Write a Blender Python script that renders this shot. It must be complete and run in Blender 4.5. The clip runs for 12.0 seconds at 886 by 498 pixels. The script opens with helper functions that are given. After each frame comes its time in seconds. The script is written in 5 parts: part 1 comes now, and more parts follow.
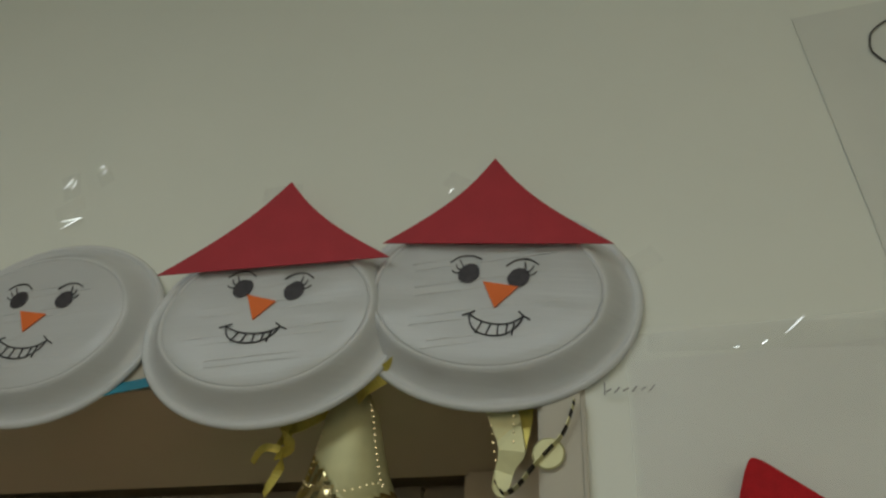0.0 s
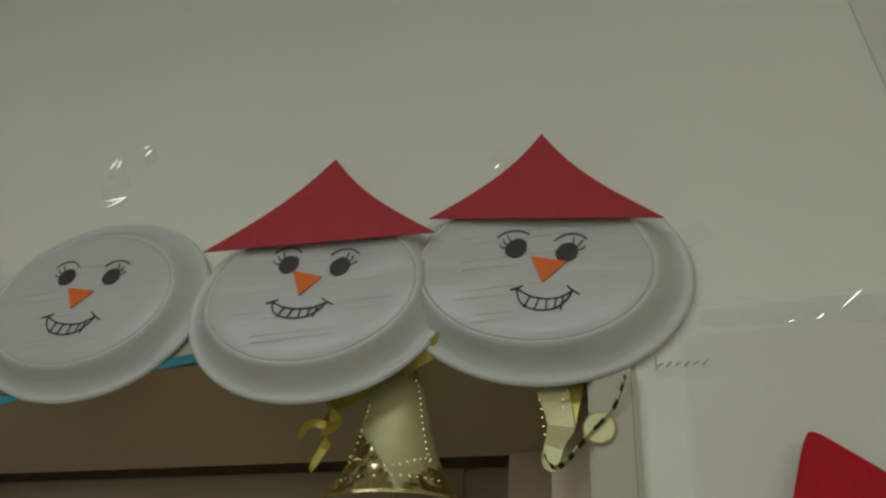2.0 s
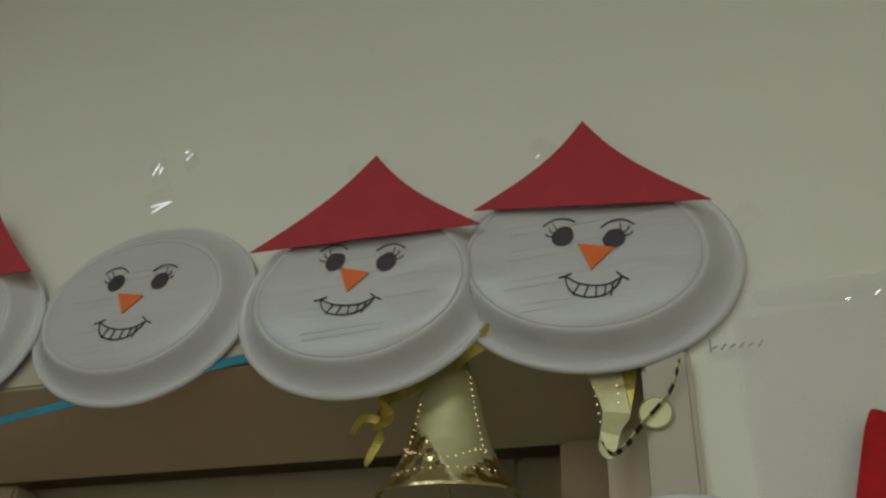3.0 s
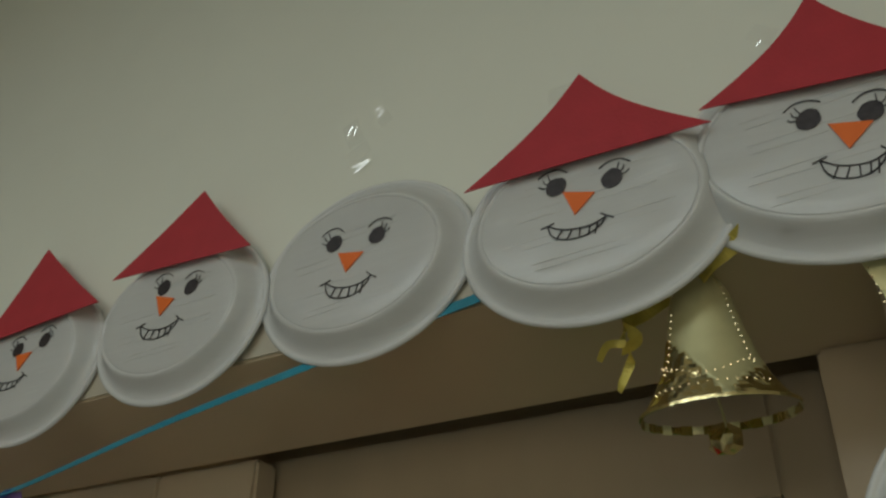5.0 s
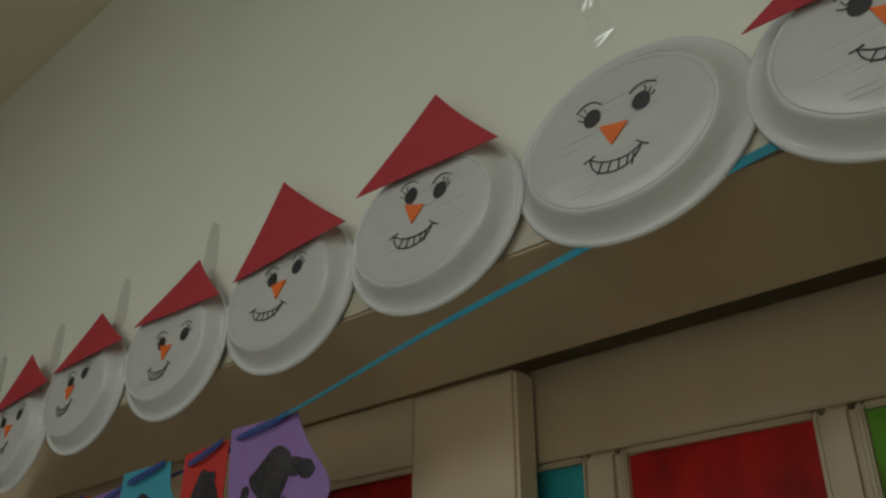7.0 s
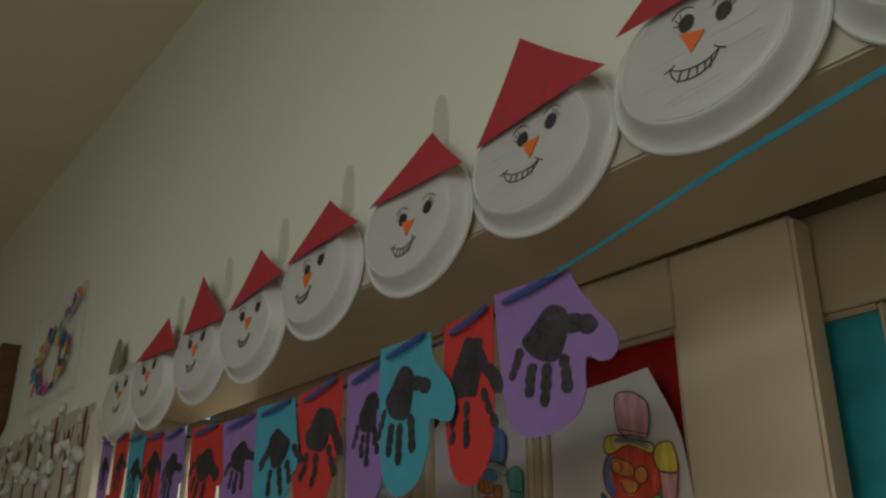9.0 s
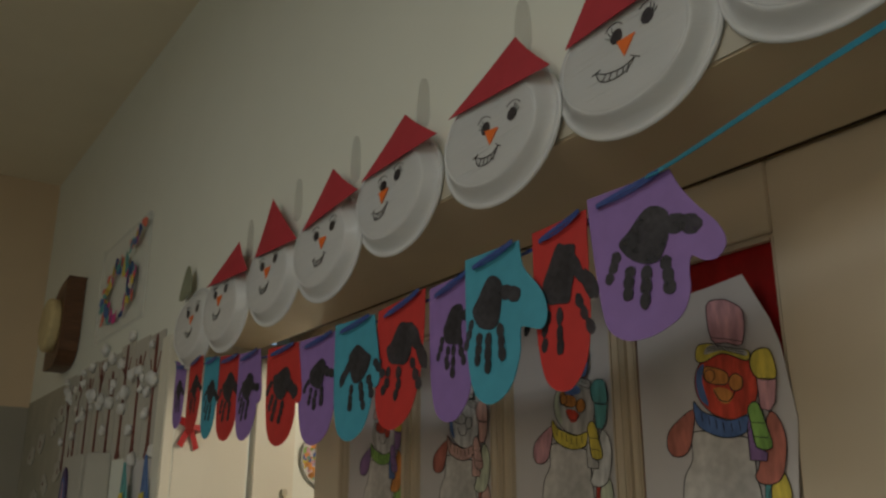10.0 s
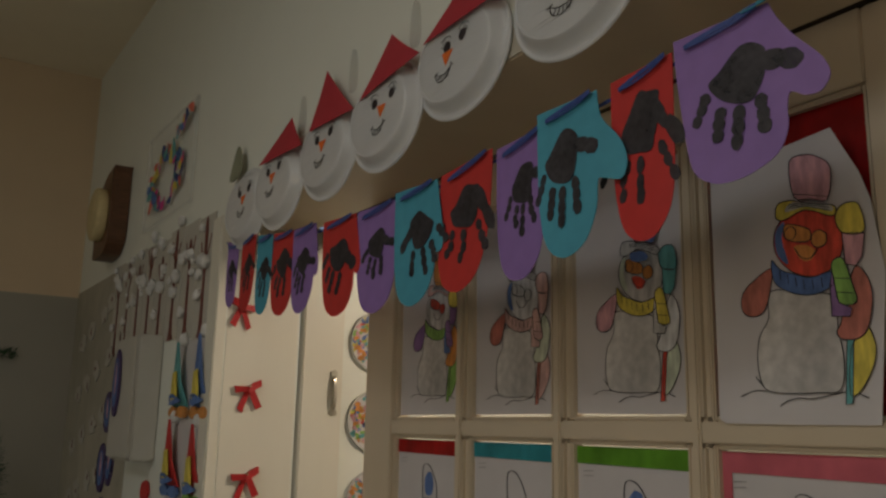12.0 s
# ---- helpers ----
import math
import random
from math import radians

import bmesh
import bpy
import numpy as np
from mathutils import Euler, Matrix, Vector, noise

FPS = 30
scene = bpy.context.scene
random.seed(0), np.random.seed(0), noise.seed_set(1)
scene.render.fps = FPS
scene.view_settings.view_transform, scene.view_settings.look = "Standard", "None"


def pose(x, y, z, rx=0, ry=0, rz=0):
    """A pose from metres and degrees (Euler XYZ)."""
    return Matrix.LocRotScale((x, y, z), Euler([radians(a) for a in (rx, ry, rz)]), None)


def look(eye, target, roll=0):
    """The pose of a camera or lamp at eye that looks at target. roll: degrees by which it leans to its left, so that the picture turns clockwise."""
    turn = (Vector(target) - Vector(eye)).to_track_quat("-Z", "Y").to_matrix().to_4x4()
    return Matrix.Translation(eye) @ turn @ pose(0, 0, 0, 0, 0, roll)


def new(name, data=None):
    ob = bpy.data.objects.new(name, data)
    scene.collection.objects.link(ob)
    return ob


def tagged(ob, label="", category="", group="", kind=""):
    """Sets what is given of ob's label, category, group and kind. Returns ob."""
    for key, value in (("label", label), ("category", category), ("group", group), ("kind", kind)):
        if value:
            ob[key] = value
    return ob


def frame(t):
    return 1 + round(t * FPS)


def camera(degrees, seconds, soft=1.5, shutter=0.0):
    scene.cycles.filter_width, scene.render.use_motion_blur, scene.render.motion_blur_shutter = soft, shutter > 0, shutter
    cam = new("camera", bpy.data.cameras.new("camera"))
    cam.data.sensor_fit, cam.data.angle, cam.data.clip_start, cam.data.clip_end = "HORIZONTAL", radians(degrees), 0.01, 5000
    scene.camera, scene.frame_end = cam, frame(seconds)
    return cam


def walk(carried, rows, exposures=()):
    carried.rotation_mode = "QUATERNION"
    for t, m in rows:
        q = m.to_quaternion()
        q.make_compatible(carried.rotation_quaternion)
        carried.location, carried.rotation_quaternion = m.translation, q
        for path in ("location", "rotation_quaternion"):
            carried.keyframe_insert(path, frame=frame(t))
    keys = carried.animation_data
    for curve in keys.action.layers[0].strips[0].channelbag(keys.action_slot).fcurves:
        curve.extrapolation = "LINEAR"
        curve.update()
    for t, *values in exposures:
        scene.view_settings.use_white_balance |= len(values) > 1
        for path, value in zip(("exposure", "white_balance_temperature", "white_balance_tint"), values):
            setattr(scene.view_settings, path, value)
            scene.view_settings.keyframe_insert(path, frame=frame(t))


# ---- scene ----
FOV = 53.8
cam = camera(FOV, 12.0, soft=2.5)
PATH = [
    (0.0, 0.4830, -0.5349, 1.7345, 123.21, -2.37, 13.83),
    (0.5, 0.4745, -0.5302, 1.7294, 123.23, -3.35, 14.33),
    (1.0, 0.4683, -0.5308, 1.7261, 123.10, -3.38, 14.53),
    (1.5, 0.4684, -0.5241, 1.7232, 122.99, -3.52, 14.86),
    (2.0, 0.4675, -0.5268, 1.7237, 122.87, -3.38, 15.35),
    (2.5, 0.4646, -0.5274, 1.7230, 122.74, -3.10, 16.10),
    (3.0, 0.4542, -0.5299, 1.7204, 122.45, -2.43, 18.05),
    (5.0, 0.3848, -0.5167, 1.7038, 120.30, -0.77, 30.11),
    (5.5, 0.3624, -0.5239, 1.6921, 120.11, -0.34, 32.39),
    (6.0, 0.3442, -0.5230, 1.6854, 119.53, -0.19, 36.18),
    (6.5, 0.3176, -0.5187, 1.6855, 118.11, -0.05, 39.62),
    (7.0, 0.2800, -0.5129, 1.6750, 117.01, -0.01, 42.52),
    (7.5, 0.2445, -0.5213, 1.6673, 115.89, -0.00, 45.34),
    (9.5, 0.1254, -0.5695, 1.6283, 109.43, 0.02, 54.06),
    (10.0, 0.1019, -0.5800, 1.6155, 107.37, -0.09, 55.29),
    (10.5, 0.0842, -0.5839, 1.6025, 105.78, -0.20, 56.17),
    (11.0, 0.0682, -0.5827, 1.5850, 104.43, -0.60, 56.48),
    (11.5, 0.0515, -0.5865, 1.5683, 102.64, -0.99, 56.84),
    (12.0, 0.0469, -0.5938, 1.5586, 101.72, -1.17, 57.11),
]
walk(cam, [(t, pose(x, y, z, rx, ry, rz)) for t, x, y, z, rx, ry, rz in PATH],
     exposures=[(0.0, 0.04, 6500, 11), (3.0, 0.03, 6500, 11), (6.0, -0.02, 6500, 10), (7.5, -0.08, 6500, 11),
                (9.5, -0.20, 6700, 15), (12.0, -0.39, 6900, 22)])

# ---- light ----
world = bpy.data.worlds.new("world")
scene.world = world
world.use_nodes = True
wn = world.node_tree
sky = wn.nodes.new("ShaderNodeTexSky")
sky.sky_type = "NISHITA"
sky.sun_disc = False
sky.sun_elevation, sky.sun_rotation = radians(28), radians(160)
wn.links.new(sky.outputs[0], wn.nodes["Background"].inputs[0])
wn.nodes["Background"].inputs[1].default_value = 0.08


def area_light(name, m, sx, sy, watts, color):
    lamp = bpy.data.lights.new(name, "AREA")
    lamp.shape, lamp.size, lamp.size_y, lamp.energy, lamp.color = "RECTANGLE", sx, sy, watts, color
    ob = new(name, lamp)
    ob.matrix_world = m
    return ob


# a little daylight through the two windows behind the camera
area_light("window_daylight", look((0.5, -3.42, 1.65), (0.3, 0, 1.7)), 1.5, 1.3, 6.5, (0.93, 1.0, 0.92))
area_light("window_daylight", look((2.3, -3.42, 1.65), (1.6, 0, 1.7)), 1.3, 1.3, 4.2, (0.93, 1.0, 0.92))
# the ceiling light of this room
CEILING_LIGHT = (-0.30, -1.75, 2.775)
area_light("ceiling_light_glow", look(CEILING_LIGHT, (-0.30, -1.749, 0)), 1.8, 0.55, 15, (0.89, 1.0, 0.99))
# the lamp of the room behind the sliding doors
area_light("next_room_lamp", look((-0.75, 1.0, 2.30), (-1.7, 0.15, 1.55)), 0.35, 0.35, 17, (1.0, 0.92, 0.72))

# ---- materials ----
def mat(name, color, rough=0.6, metal=0.0, var=0.06, scale=30.0, bump=0.0, bscale=200.0, spec=0.5, stretch=(1, 1, 1),
        big=0.0, alpha=1.0, coat=0.0, transmission=0.0, sss=0.0):
    m = bpy.data.materials.new(name)
    m.use_nodes = True
    nt = m.node_tree
    b = nt.nodes["Principled BSDF"]
    b.inputs["Roughness"].default_value = rough
    b.inputs["Metallic"].default_value = metal
    b.inputs["Specular IOR Level"].default_value = spec
    b.inputs["Alpha"].default_value = alpha
    b.inputs["Coat Weight"].default_value = coat
    b.inputs["Transmission Weight"].default_value = transmission
    if sss:
        b.inputs["Subsurface Weight"].default_value = sss
        b.inputs["Subsurface Radius"].default_value = (1.0, 1.0, 1.0)
        b.inputs["Subsurface Scale"].default_value = 0.008
    tc = nt.nodes.new("ShaderNodeTexCoord")
    mp = nt.nodes.new("ShaderNodeMapping")
    mp.inputs["Scale"].default_value = stretch
    nt.links.new(tc.outputs["Object"], mp.inputs["Vector"])
    n1 = nt.nodes.new("ShaderNodeTexNoise")
    n1.inputs["Scale"].default_value, n1.inputs["Detail"].default_value = scale, 6.0
    n2 = nt.nodes.new("ShaderNodeTexNoise")
    n2.inputs["Scale"].default_value, n2.inputs["Detail"].default_value = scale * 0.12, 3.0
    nt.links.new(mp.outputs[0], n1.inputs["Vector"])
    nt.links.new(mp.outputs[0], n2.inputs["Vector"])
    ramp = nt.nodes.new("ShaderNodeMapRange")
    ramp.inputs["From Min"].default_value, ramp.inputs["From Max"].default_value = 0.3, 0.7
    ramp.inputs["To Min"].default_value, ramp.inputs["To Max"].default_value = 1.0 - var, 1.0 + var
    nt.links.new(n1.outputs["Fac"], ramp.inputs["Value"])
    ramp2 = nt.nodes.new("ShaderNodeMapRange")
    ramp2.inputs["From Min"].default_value, ramp2.inputs["From Max"].default_value = 0.3, 0.7
    ramp2.inputs["To Min"].default_value, ramp2.inputs["To Max"].default_value = 1.0 - (big or var), 1.0 + (big or var)
    nt.links.new(n2.outputs["Fac"], ramp2.inputs["Value"])
    mul = nt.nodes.new("ShaderNodeMath")
    mul.operation = "MULTIPLY"
    nt.links.new(ramp.outputs[0], mul.inputs[0])
    nt.links.new(ramp2.outputs[0], mul.inputs[1])
    vm = nt.nodes.new("ShaderNodeVectorMath")
    vm.operation = "SCALE"
    vm.inputs[0].default_value = color
    nt.links.new(mul.outputs[0], vm.inputs["Scale"])
    nt.links.new(vm.outputs[0], b.inputs["Base Color"])
    if bump:
        n3 = nt.nodes.new("ShaderNodeTexNoise")
        n3.inputs["Scale"].default_value, n3.inputs["Detail"].default_value = bscale, 4.0
        nt.links.new(mp.outputs[0], n3.inputs["Vector"])
        bp = nt.nodes.new("ShaderNodeBump")
        bp.inputs["Strength"].default_value, bp.inputs["Distance"].default_value = bump, 0.002
        nt.links.new(n3.outputs["Fac"], bp.inputs["Height"])
        nt.links.new(bp.outputs[0], b.inputs["Normal"])
    return m


WALL = mat("white_wall_paint", (0.79, 0.81, 0.73), 0.45, var=0.012, scale=9, big=0.03, bump=0.12, bscale=55)
CREAM = mat("cream_gloss_paint", (0.58, 0.47, 0.32), 0.38, var=0.02, scale=14, big=0.04, bump=0.08, bscale=40)
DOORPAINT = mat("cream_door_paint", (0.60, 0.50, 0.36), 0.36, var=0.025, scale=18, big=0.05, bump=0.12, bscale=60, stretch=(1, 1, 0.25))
# the cream door paint again, darkened for the shade on the deeper right door
SHADEDPAINT = mat("shaded_cream_door_paint", (0.42, 0.34, 0.235), 0.40, var=0.03, scale=18, big=0.06, bump=0.12, bscale=60, stretch=(1, 1, 0.25))
LINING = mat("white_gloss_lining", (0.74, 0.71, 0.60), 0.35, var=0.02, scale=14, big=0.04, bump=0.08, bscale=40, stretch=(1, 1, 0.3))
# grey cream of the head strip; on the outer jamb it holds the plate's shadow
CASING = mat("cream_strip_and_shaded_casing", (0.50, 0.46, 0.37), 0.45, var=0.04, scale=12, big=0.06, bump=0.1, bscale=50)
CEIL = mat("ceiling_paint", (0.85, 0.75, 0.57), 0.8, var=0.02, scale=6, bump=0.1, bscale=60)
PEACH = mat("peach_wall_paint", (0.70, 0.53, 0.35), 0.6, var=0.02, scale=6, bump=0.1, bscale=60)
GREYWALL = mat("grey_white_gloss_paint", (0.36, 0.335, 0.28), 0.4, var=0.02, scale=6, bump=0.08, bscale=60)
FLOOR = mat("beige_vinyl_floor", (0.42, 0.39, 0.34), 0.5, var=0.1, scale=8, bump=0.1)
DARK = mat("dark_bands_and_slot_shade", (0.028, 0.020, 0.014), 0.8)
FOAM = mat("white_foam_plate", (0.72, 0.74, 0.745), 0.22, var=0.015, scale=26, big=0.02, bump=0.10, bscale=60, coat=0.0, spec=0.5, stretch=(0.25, 1, 7), sss=0.6)
fn = FOAM.node_tree
through_foam, foam_mix = fn.nodes.new("ShaderNodeBsdfTranslucent"), fn.nodes.new("ShaderNodeMixShader")
through_foam.inputs["Color"].default_value = (0.9, 0.9, 0.88, 1)
foam_mix.inputs[0].default_value = 0.15
fn.links.new(fn.nodes["Principled BSDF"].outputs[0], foam_mix.inputs[1])
fn.links.new(through_foam.outputs[0], foam_mix.inputs[2])
fn.links.new(foam_mix.outputs[0], fn.nodes["Material Output"].inputs["Surface"])
GROOVE = mat("foam_moulding_groove", (0.69, 0.70, 0.69), 0.5, var=0.1, scale=60)
REDCARD = mat("red_card", (0.46, 0.030, 0.045), 0.62, var=0.06, scale=40, big=0.05, bump=0.15, bscale=400)
ORANGE = mat("orange_card", (0.86, 0.17, 0.02), 0.6, var=0.05, scale=60)
INK = mat("black_marker_ink", (0.028, 0.022, 0.026), 0.5, var=0.35, scale=260, big=0.2)
INKLINE = mat("black_pen_line", (0.03, 0.026, 0.028), 0.5, var=0.2, scale=300)
PENCIL = mat("grey_pencil_line", (0.27, 0.26, 0.25), 0.6)
GREYTAPE = mat("dull_clear_tape", (0.52, 0.52, 0.48), 0.4, var=0.1, alpha=0.14)
TAPE = mat("clear_tape", (0.9, 0.9, 0.88), 0.12, var=0.0, alpha=0.07, bump=0.5, bscale=90)
FOLIO = mat("clear_plastic_sleeve", (0.86, 0.87, 0.86), 0.2, var=0.02, alpha=0.08, bump=0.3, bscale=25)
PAPER = mat("white_paper", (0.58, 0.55, 0.54), 0.6, var=0.02, scale=25, big=0.04, bump=0.1, bscale=12)
SHEET = mat("pale_sheet", (0.76, 0.77, 0.71), 0.5, var=0.02, scale=15, big=0.03)
POSTER = mat("pale_grey_poster", (0.73, 0.745, 0.68), 0.6, var=0.02, scale=15, big=0.03)
TREEPAPER = mat("dull_grey_paper", (0.50, 0.48, 0.42), 0.6, var=0.03, scale=15, big=0.06)
PAPERGREY = mat("grey_paper", (0.46, 0.46, 0.43), 0.6, var=0.02, scale=15, big=0.03)
PURPLE = mat("purple_card", (0.27, 0.155, 0.42), 0.65, var=0.05, scale=50, bump=0.1, bscale=300)
TEAL = mat("teal_card", (0.050, 0.32, 0.43), 0.65, var=0.05, scale=50, bump=0.1, bscale=300)
REDFOAM = mat("scarlet_card", (0.55, 0.035, 0.03), 0.6, var=0.05, scale=50, bump=0.1, bscale=300)
PRINTINK = mat("dark_paint_print", (0.040, 0.036, 0.042), 0.6, var=0.4, scale=170, big=0.35, alpha=0.84)
RIBBON = mat("teal_ribbon", (0.02, 0.25, 0.36), 0.4, var=0.12, scale=120)
BLUERIB = mat("dark_blue_ribbon", (0.035, 0.07, 0.25), 0.4, var=0.15, scale=140)
GOLD = mat("gold_foil", (0.62, 0.53, 0.28), 0.16, metal=1.0, var=0.1, scale=30, bump=0.5, bscale=40)
GOLDMATT = mat("matt_gold_foil", (0.56, 0.53, 0.29), 0.45, metal=0.45, var=0.08, scale=50, big=0.06)
GOLDDOT = mat("bright_gold_stud", (0.92, 0.87, 0.66), 0.08, metal=1.0, var=0.0)
YELRIB = mat("yellow_gold_ribbon", (0.60, 0.50, 0.10), 0.35, metal=0.3, var=0.15, scale=80)
REDFELT = mat("red_felt", (0.50, 0.012, 0.018), 0.95, var=0.1, scale=120, bump=0.6, bscale=700)
REDRIB = mat("red_velvet_ribbon", (0.45, 0.012, 0.012), 0.6, var=0.15, scale=90)
METAL = mat("pale_metal", (0.62, 0.58, 0.48), 0.3, metal=0.8, var=0.08)
WOODBROWN = mat("dark_brown_wood", (0.13, 0.055, 0.025), 0.4, var=0.25, scale=30, stretch=(1, 1, 6), bump=0.2)
STRAW = mat("cream_dial", (0.62, 0.50, 0.26), 0.55, var=0.08, scale=60, bump=0.2)
COTTON = mat("white_cotton_wool", (0.66, 0.65, 0.62), 1.0, var=0.08, scale=120, bump=0.9, bscale=260)
TRUNK = mat("brown_poster_paint", (0.17, 0.045, 0.032), 0.6, var=0.2, scale=60)
GLASS = mat("window_glass", (0.9, 0.95, 0.93), 0.05, var=0.0, alpha=0.12)
GREENLEAF = mat("green_needles", (0.03, 0.10, 0.035), 0.7, var=0.3, scale=60)


def paint(name, c, streak=0.18):
    return mat(name, c, 0.65, spec=0.2, var=streak, scale=22, big=streak * 0.8, stretch=(1, 1, 0.7), bump=0.3, bscale=40, coat=0.3)


REDPAINT = paint("red_brushed_paint", (0.34, 0.006, 0.005), 0.45)
GREENPAINT = paint("green_brushed_paint", (0.09, 0.26, 0.02), 0.35)
TEALPAINT = paint("teal_brushed_paint", (0.015, 0.22, 0.26), 0.3)
PINKPAINT = paint("pink_brushed_paint", (0.55, 0.12, 0.15), 0.2)


def crayon(name, c):
    return mat(name, c, 0.7, var=0.30, scale=120, big=0.16, stretch=(1, 1, 0.3), bump=0.1)


CR = {k: crayon(k + "_crayon", c) for k, c in {
    "red": (0.62, 0.07, 0.04), "pink": (0.58, 0.30, 0.33), "blue": (0.09, 0.17, 0.38), "green": (0.22, 0.42, 0.10),
    "yellow": (0.62, 0.50, 0.08), "orange": (0.62, 0.25, 0.06), "purple": (0.25, 0.14, 0.32), "teal": (0.10, 0.34, 0.34),
    "grey": (0.46, 0.45, 0.43), "brown": (0.42, 0.24, 0.16), "palegreen": (0.50, 0.55, 0.42), "salmon": (0.58, 0.36, 0.32), "brick": (0.48, 0.16, 0.12), "palegrey": (0.56, 0.56, 0.55)}.items()}
CR["cotton"] = mat("grey_white_cotton_paper", (0.50, 0.48, 0.45), 0.9, var=0.12, scale=90, big=0.30, bump=0.6, bscale=40)

# ---- mesh tools: u runs along the wall, v up, d out of the wall towards the room ----
def mesh_object(name, bm, material, parent=None, label="", smooth=False):
    me = bpy.data.meshes.new(name)
    bmesh.ops.recalc_face_normals(bm, faces=bm.faces[:])
    if smooth:
        for f in bm.faces:
            f.smooth = True
    bm.to_mesh(me)
    bm.free()
    me.materials.append(material)
    ob = new(name, me)
    if parent:
        ob.parent = parent
    if label:
        ob["label"] = label
    return ob


def part(name, bm, material, parent, label="", smooth=False):
    return mesh_object(name, bm, material, parent, label, smooth)


def thing(name, x, y, z, label, category, group="", rz=0.0, ry=0.0, rx=0.0):
    ob = new(name)
    ob.matrix_world = pose(x, y, z, rx, ry, rz)
    return tagged(ob, label, category, group)


def box(bm, x0, x1, y0, y1, z0, z1, bevel=0.0):
    r = bmesh.ops.create_cube(bm, size=1.0, matrix=Matrix.Translation(((x0 + x1) / 2, (y0 + y1) / 2, (z0 + z1) / 2))
                              @ Matrix.Diagonal((abs(x1 - x0), abs(y1 - y0), abs(z1 - z0), 1)))
    if bevel:
        vs = set(r["verts"])
        es = [e for e in bm.edges if e.verts[0] in vs and e.verts[1] in vs]
        bmesh.ops.bevel(bm, geom=es, offset=bevel, segments=2, affect="EDGES")
    return bm


def boxm(x0, x1, y0, y1, z0, z1, bevel=0.0):
    return box(bmesh.new(), x0, x1, y0, y1, z0, z1, bevel)


def poly(bm, pts, d0, d1, warp=None):
    """A flat cut-out with the outline pts (u, v), from depth d0 to d1 in front of its plane."""
    w = warp or (lambda u, v: 0.0)
    a = [bm.verts.new((u, -(d0 + w(u, v)), v)) for u, v in pts]
    b = [bm.verts.new((u, -(d1 + w(u, v)), v)) for u, v in pts]
    bm.faces.new(a)
    bm.faces.new(b[::-1])
    n = len(pts)
    for i in range(n):
        bm.faces.new((a[i], a[(i + 1) % n], b[(i + 1) % n], b[i]))
    return bm


def polym(pts, d0, d1, warp=None):
    return poly(bmesh.new(), pts, d0, d1, warp)


def stroke(bm, pts, w, d0, d1, closed=False):
    """A drawn line of width w along pts."""
    n = len(pts)
    L, R = [], []
    for i, (u, v) in enumerate(pts):
        p, q = (pts[i - 1] if i or closed else pts[0]), (pts[(i + 1) % n] if i < n - 1 or closed else pts[-1])
        du, dv = q[0] - p[0], q[1] - p[1]
        l = math.hypot(du, dv) or 1.0
        ww = w * 0.5 * (0.85 + 0.3 * noise.noise((u * 90, v * 90, 3.1)))
        L.append((u - dv / l * ww, v + du / l * ww))
        R.append((u + dv / l * ww, v - du / l * ww))
    m = n if closed else n - 1
    va = [[bm.verts.new((p[0], -d, p[1])) for p in (L[i], R[i]) for d in (d0, d1)] for i in range(n)]
    for i in range(m):
        a, b = va[i], va[(i + 1) % n]
        bm.faces.new((a[1], a[3], b[3], b[1]))
        bm.faces.new((a[0], b[0], b[2], a[2]))
        bm.faces.new((a[0], a[1], b[1], b[0]))
        bm.faces.new((a[2], b[2], b[3], a[3]))
    return bm


def arc(cx, cy, rx, ry, a0, a1, n=12, wob=0.0, seed=0):
    out = []
    for i in range(n):
        a = radians(a0 + (a1 - a0) * i / (n - 1))
        k = 1 + wob * noise.noise((math.cos(a) * 2 + seed, math.sin(a) * 2, seed * 1.7))
        out.append((cx + rx * k * math.cos(a), cy + ry * k * math.sin(a)))
    return out


def oval(cx, cy, rx, ry, n=20, wob=0.0, seed=0, turn=0.0):
    c, s = math.cos(radians(turn)), math.sin(radians(turn))
    out = []
    for x, y in arc(0, 0, rx, ry, 0, 360 * (n - 1) / n, n, wob, seed):
        out.append((cx + c * x - s * y, cy + s * x + c * y))
    return out


def smooth_line(pts, k=6, closed=False):
    """A Catmull-Rom curve through pts."""
    out, n = [], len(pts)
    g = (lambda i: pts[i % n]) if closed else (lambda i: pts[min(max(i, 0), n - 1)])
    for i in range(n if closed else n - 1):
        p0, p1, p2, p3 = g(i - 1), g(i), g(i + 1), g(i + 2)
        for j in range(k):
            t = j / k
            out.append(tuple(0.5 * (2 * b + (c - a) * t + (2 * a - 5 * b + 4 * c - d) * t * t + (3 * b - a - 3 * c + d) * t ** 3)
                             for a, b, c, d in zip(p0, p1, p2, p3)))
    if not closed:
        out.append(tuple(pts[-1]))
    return out


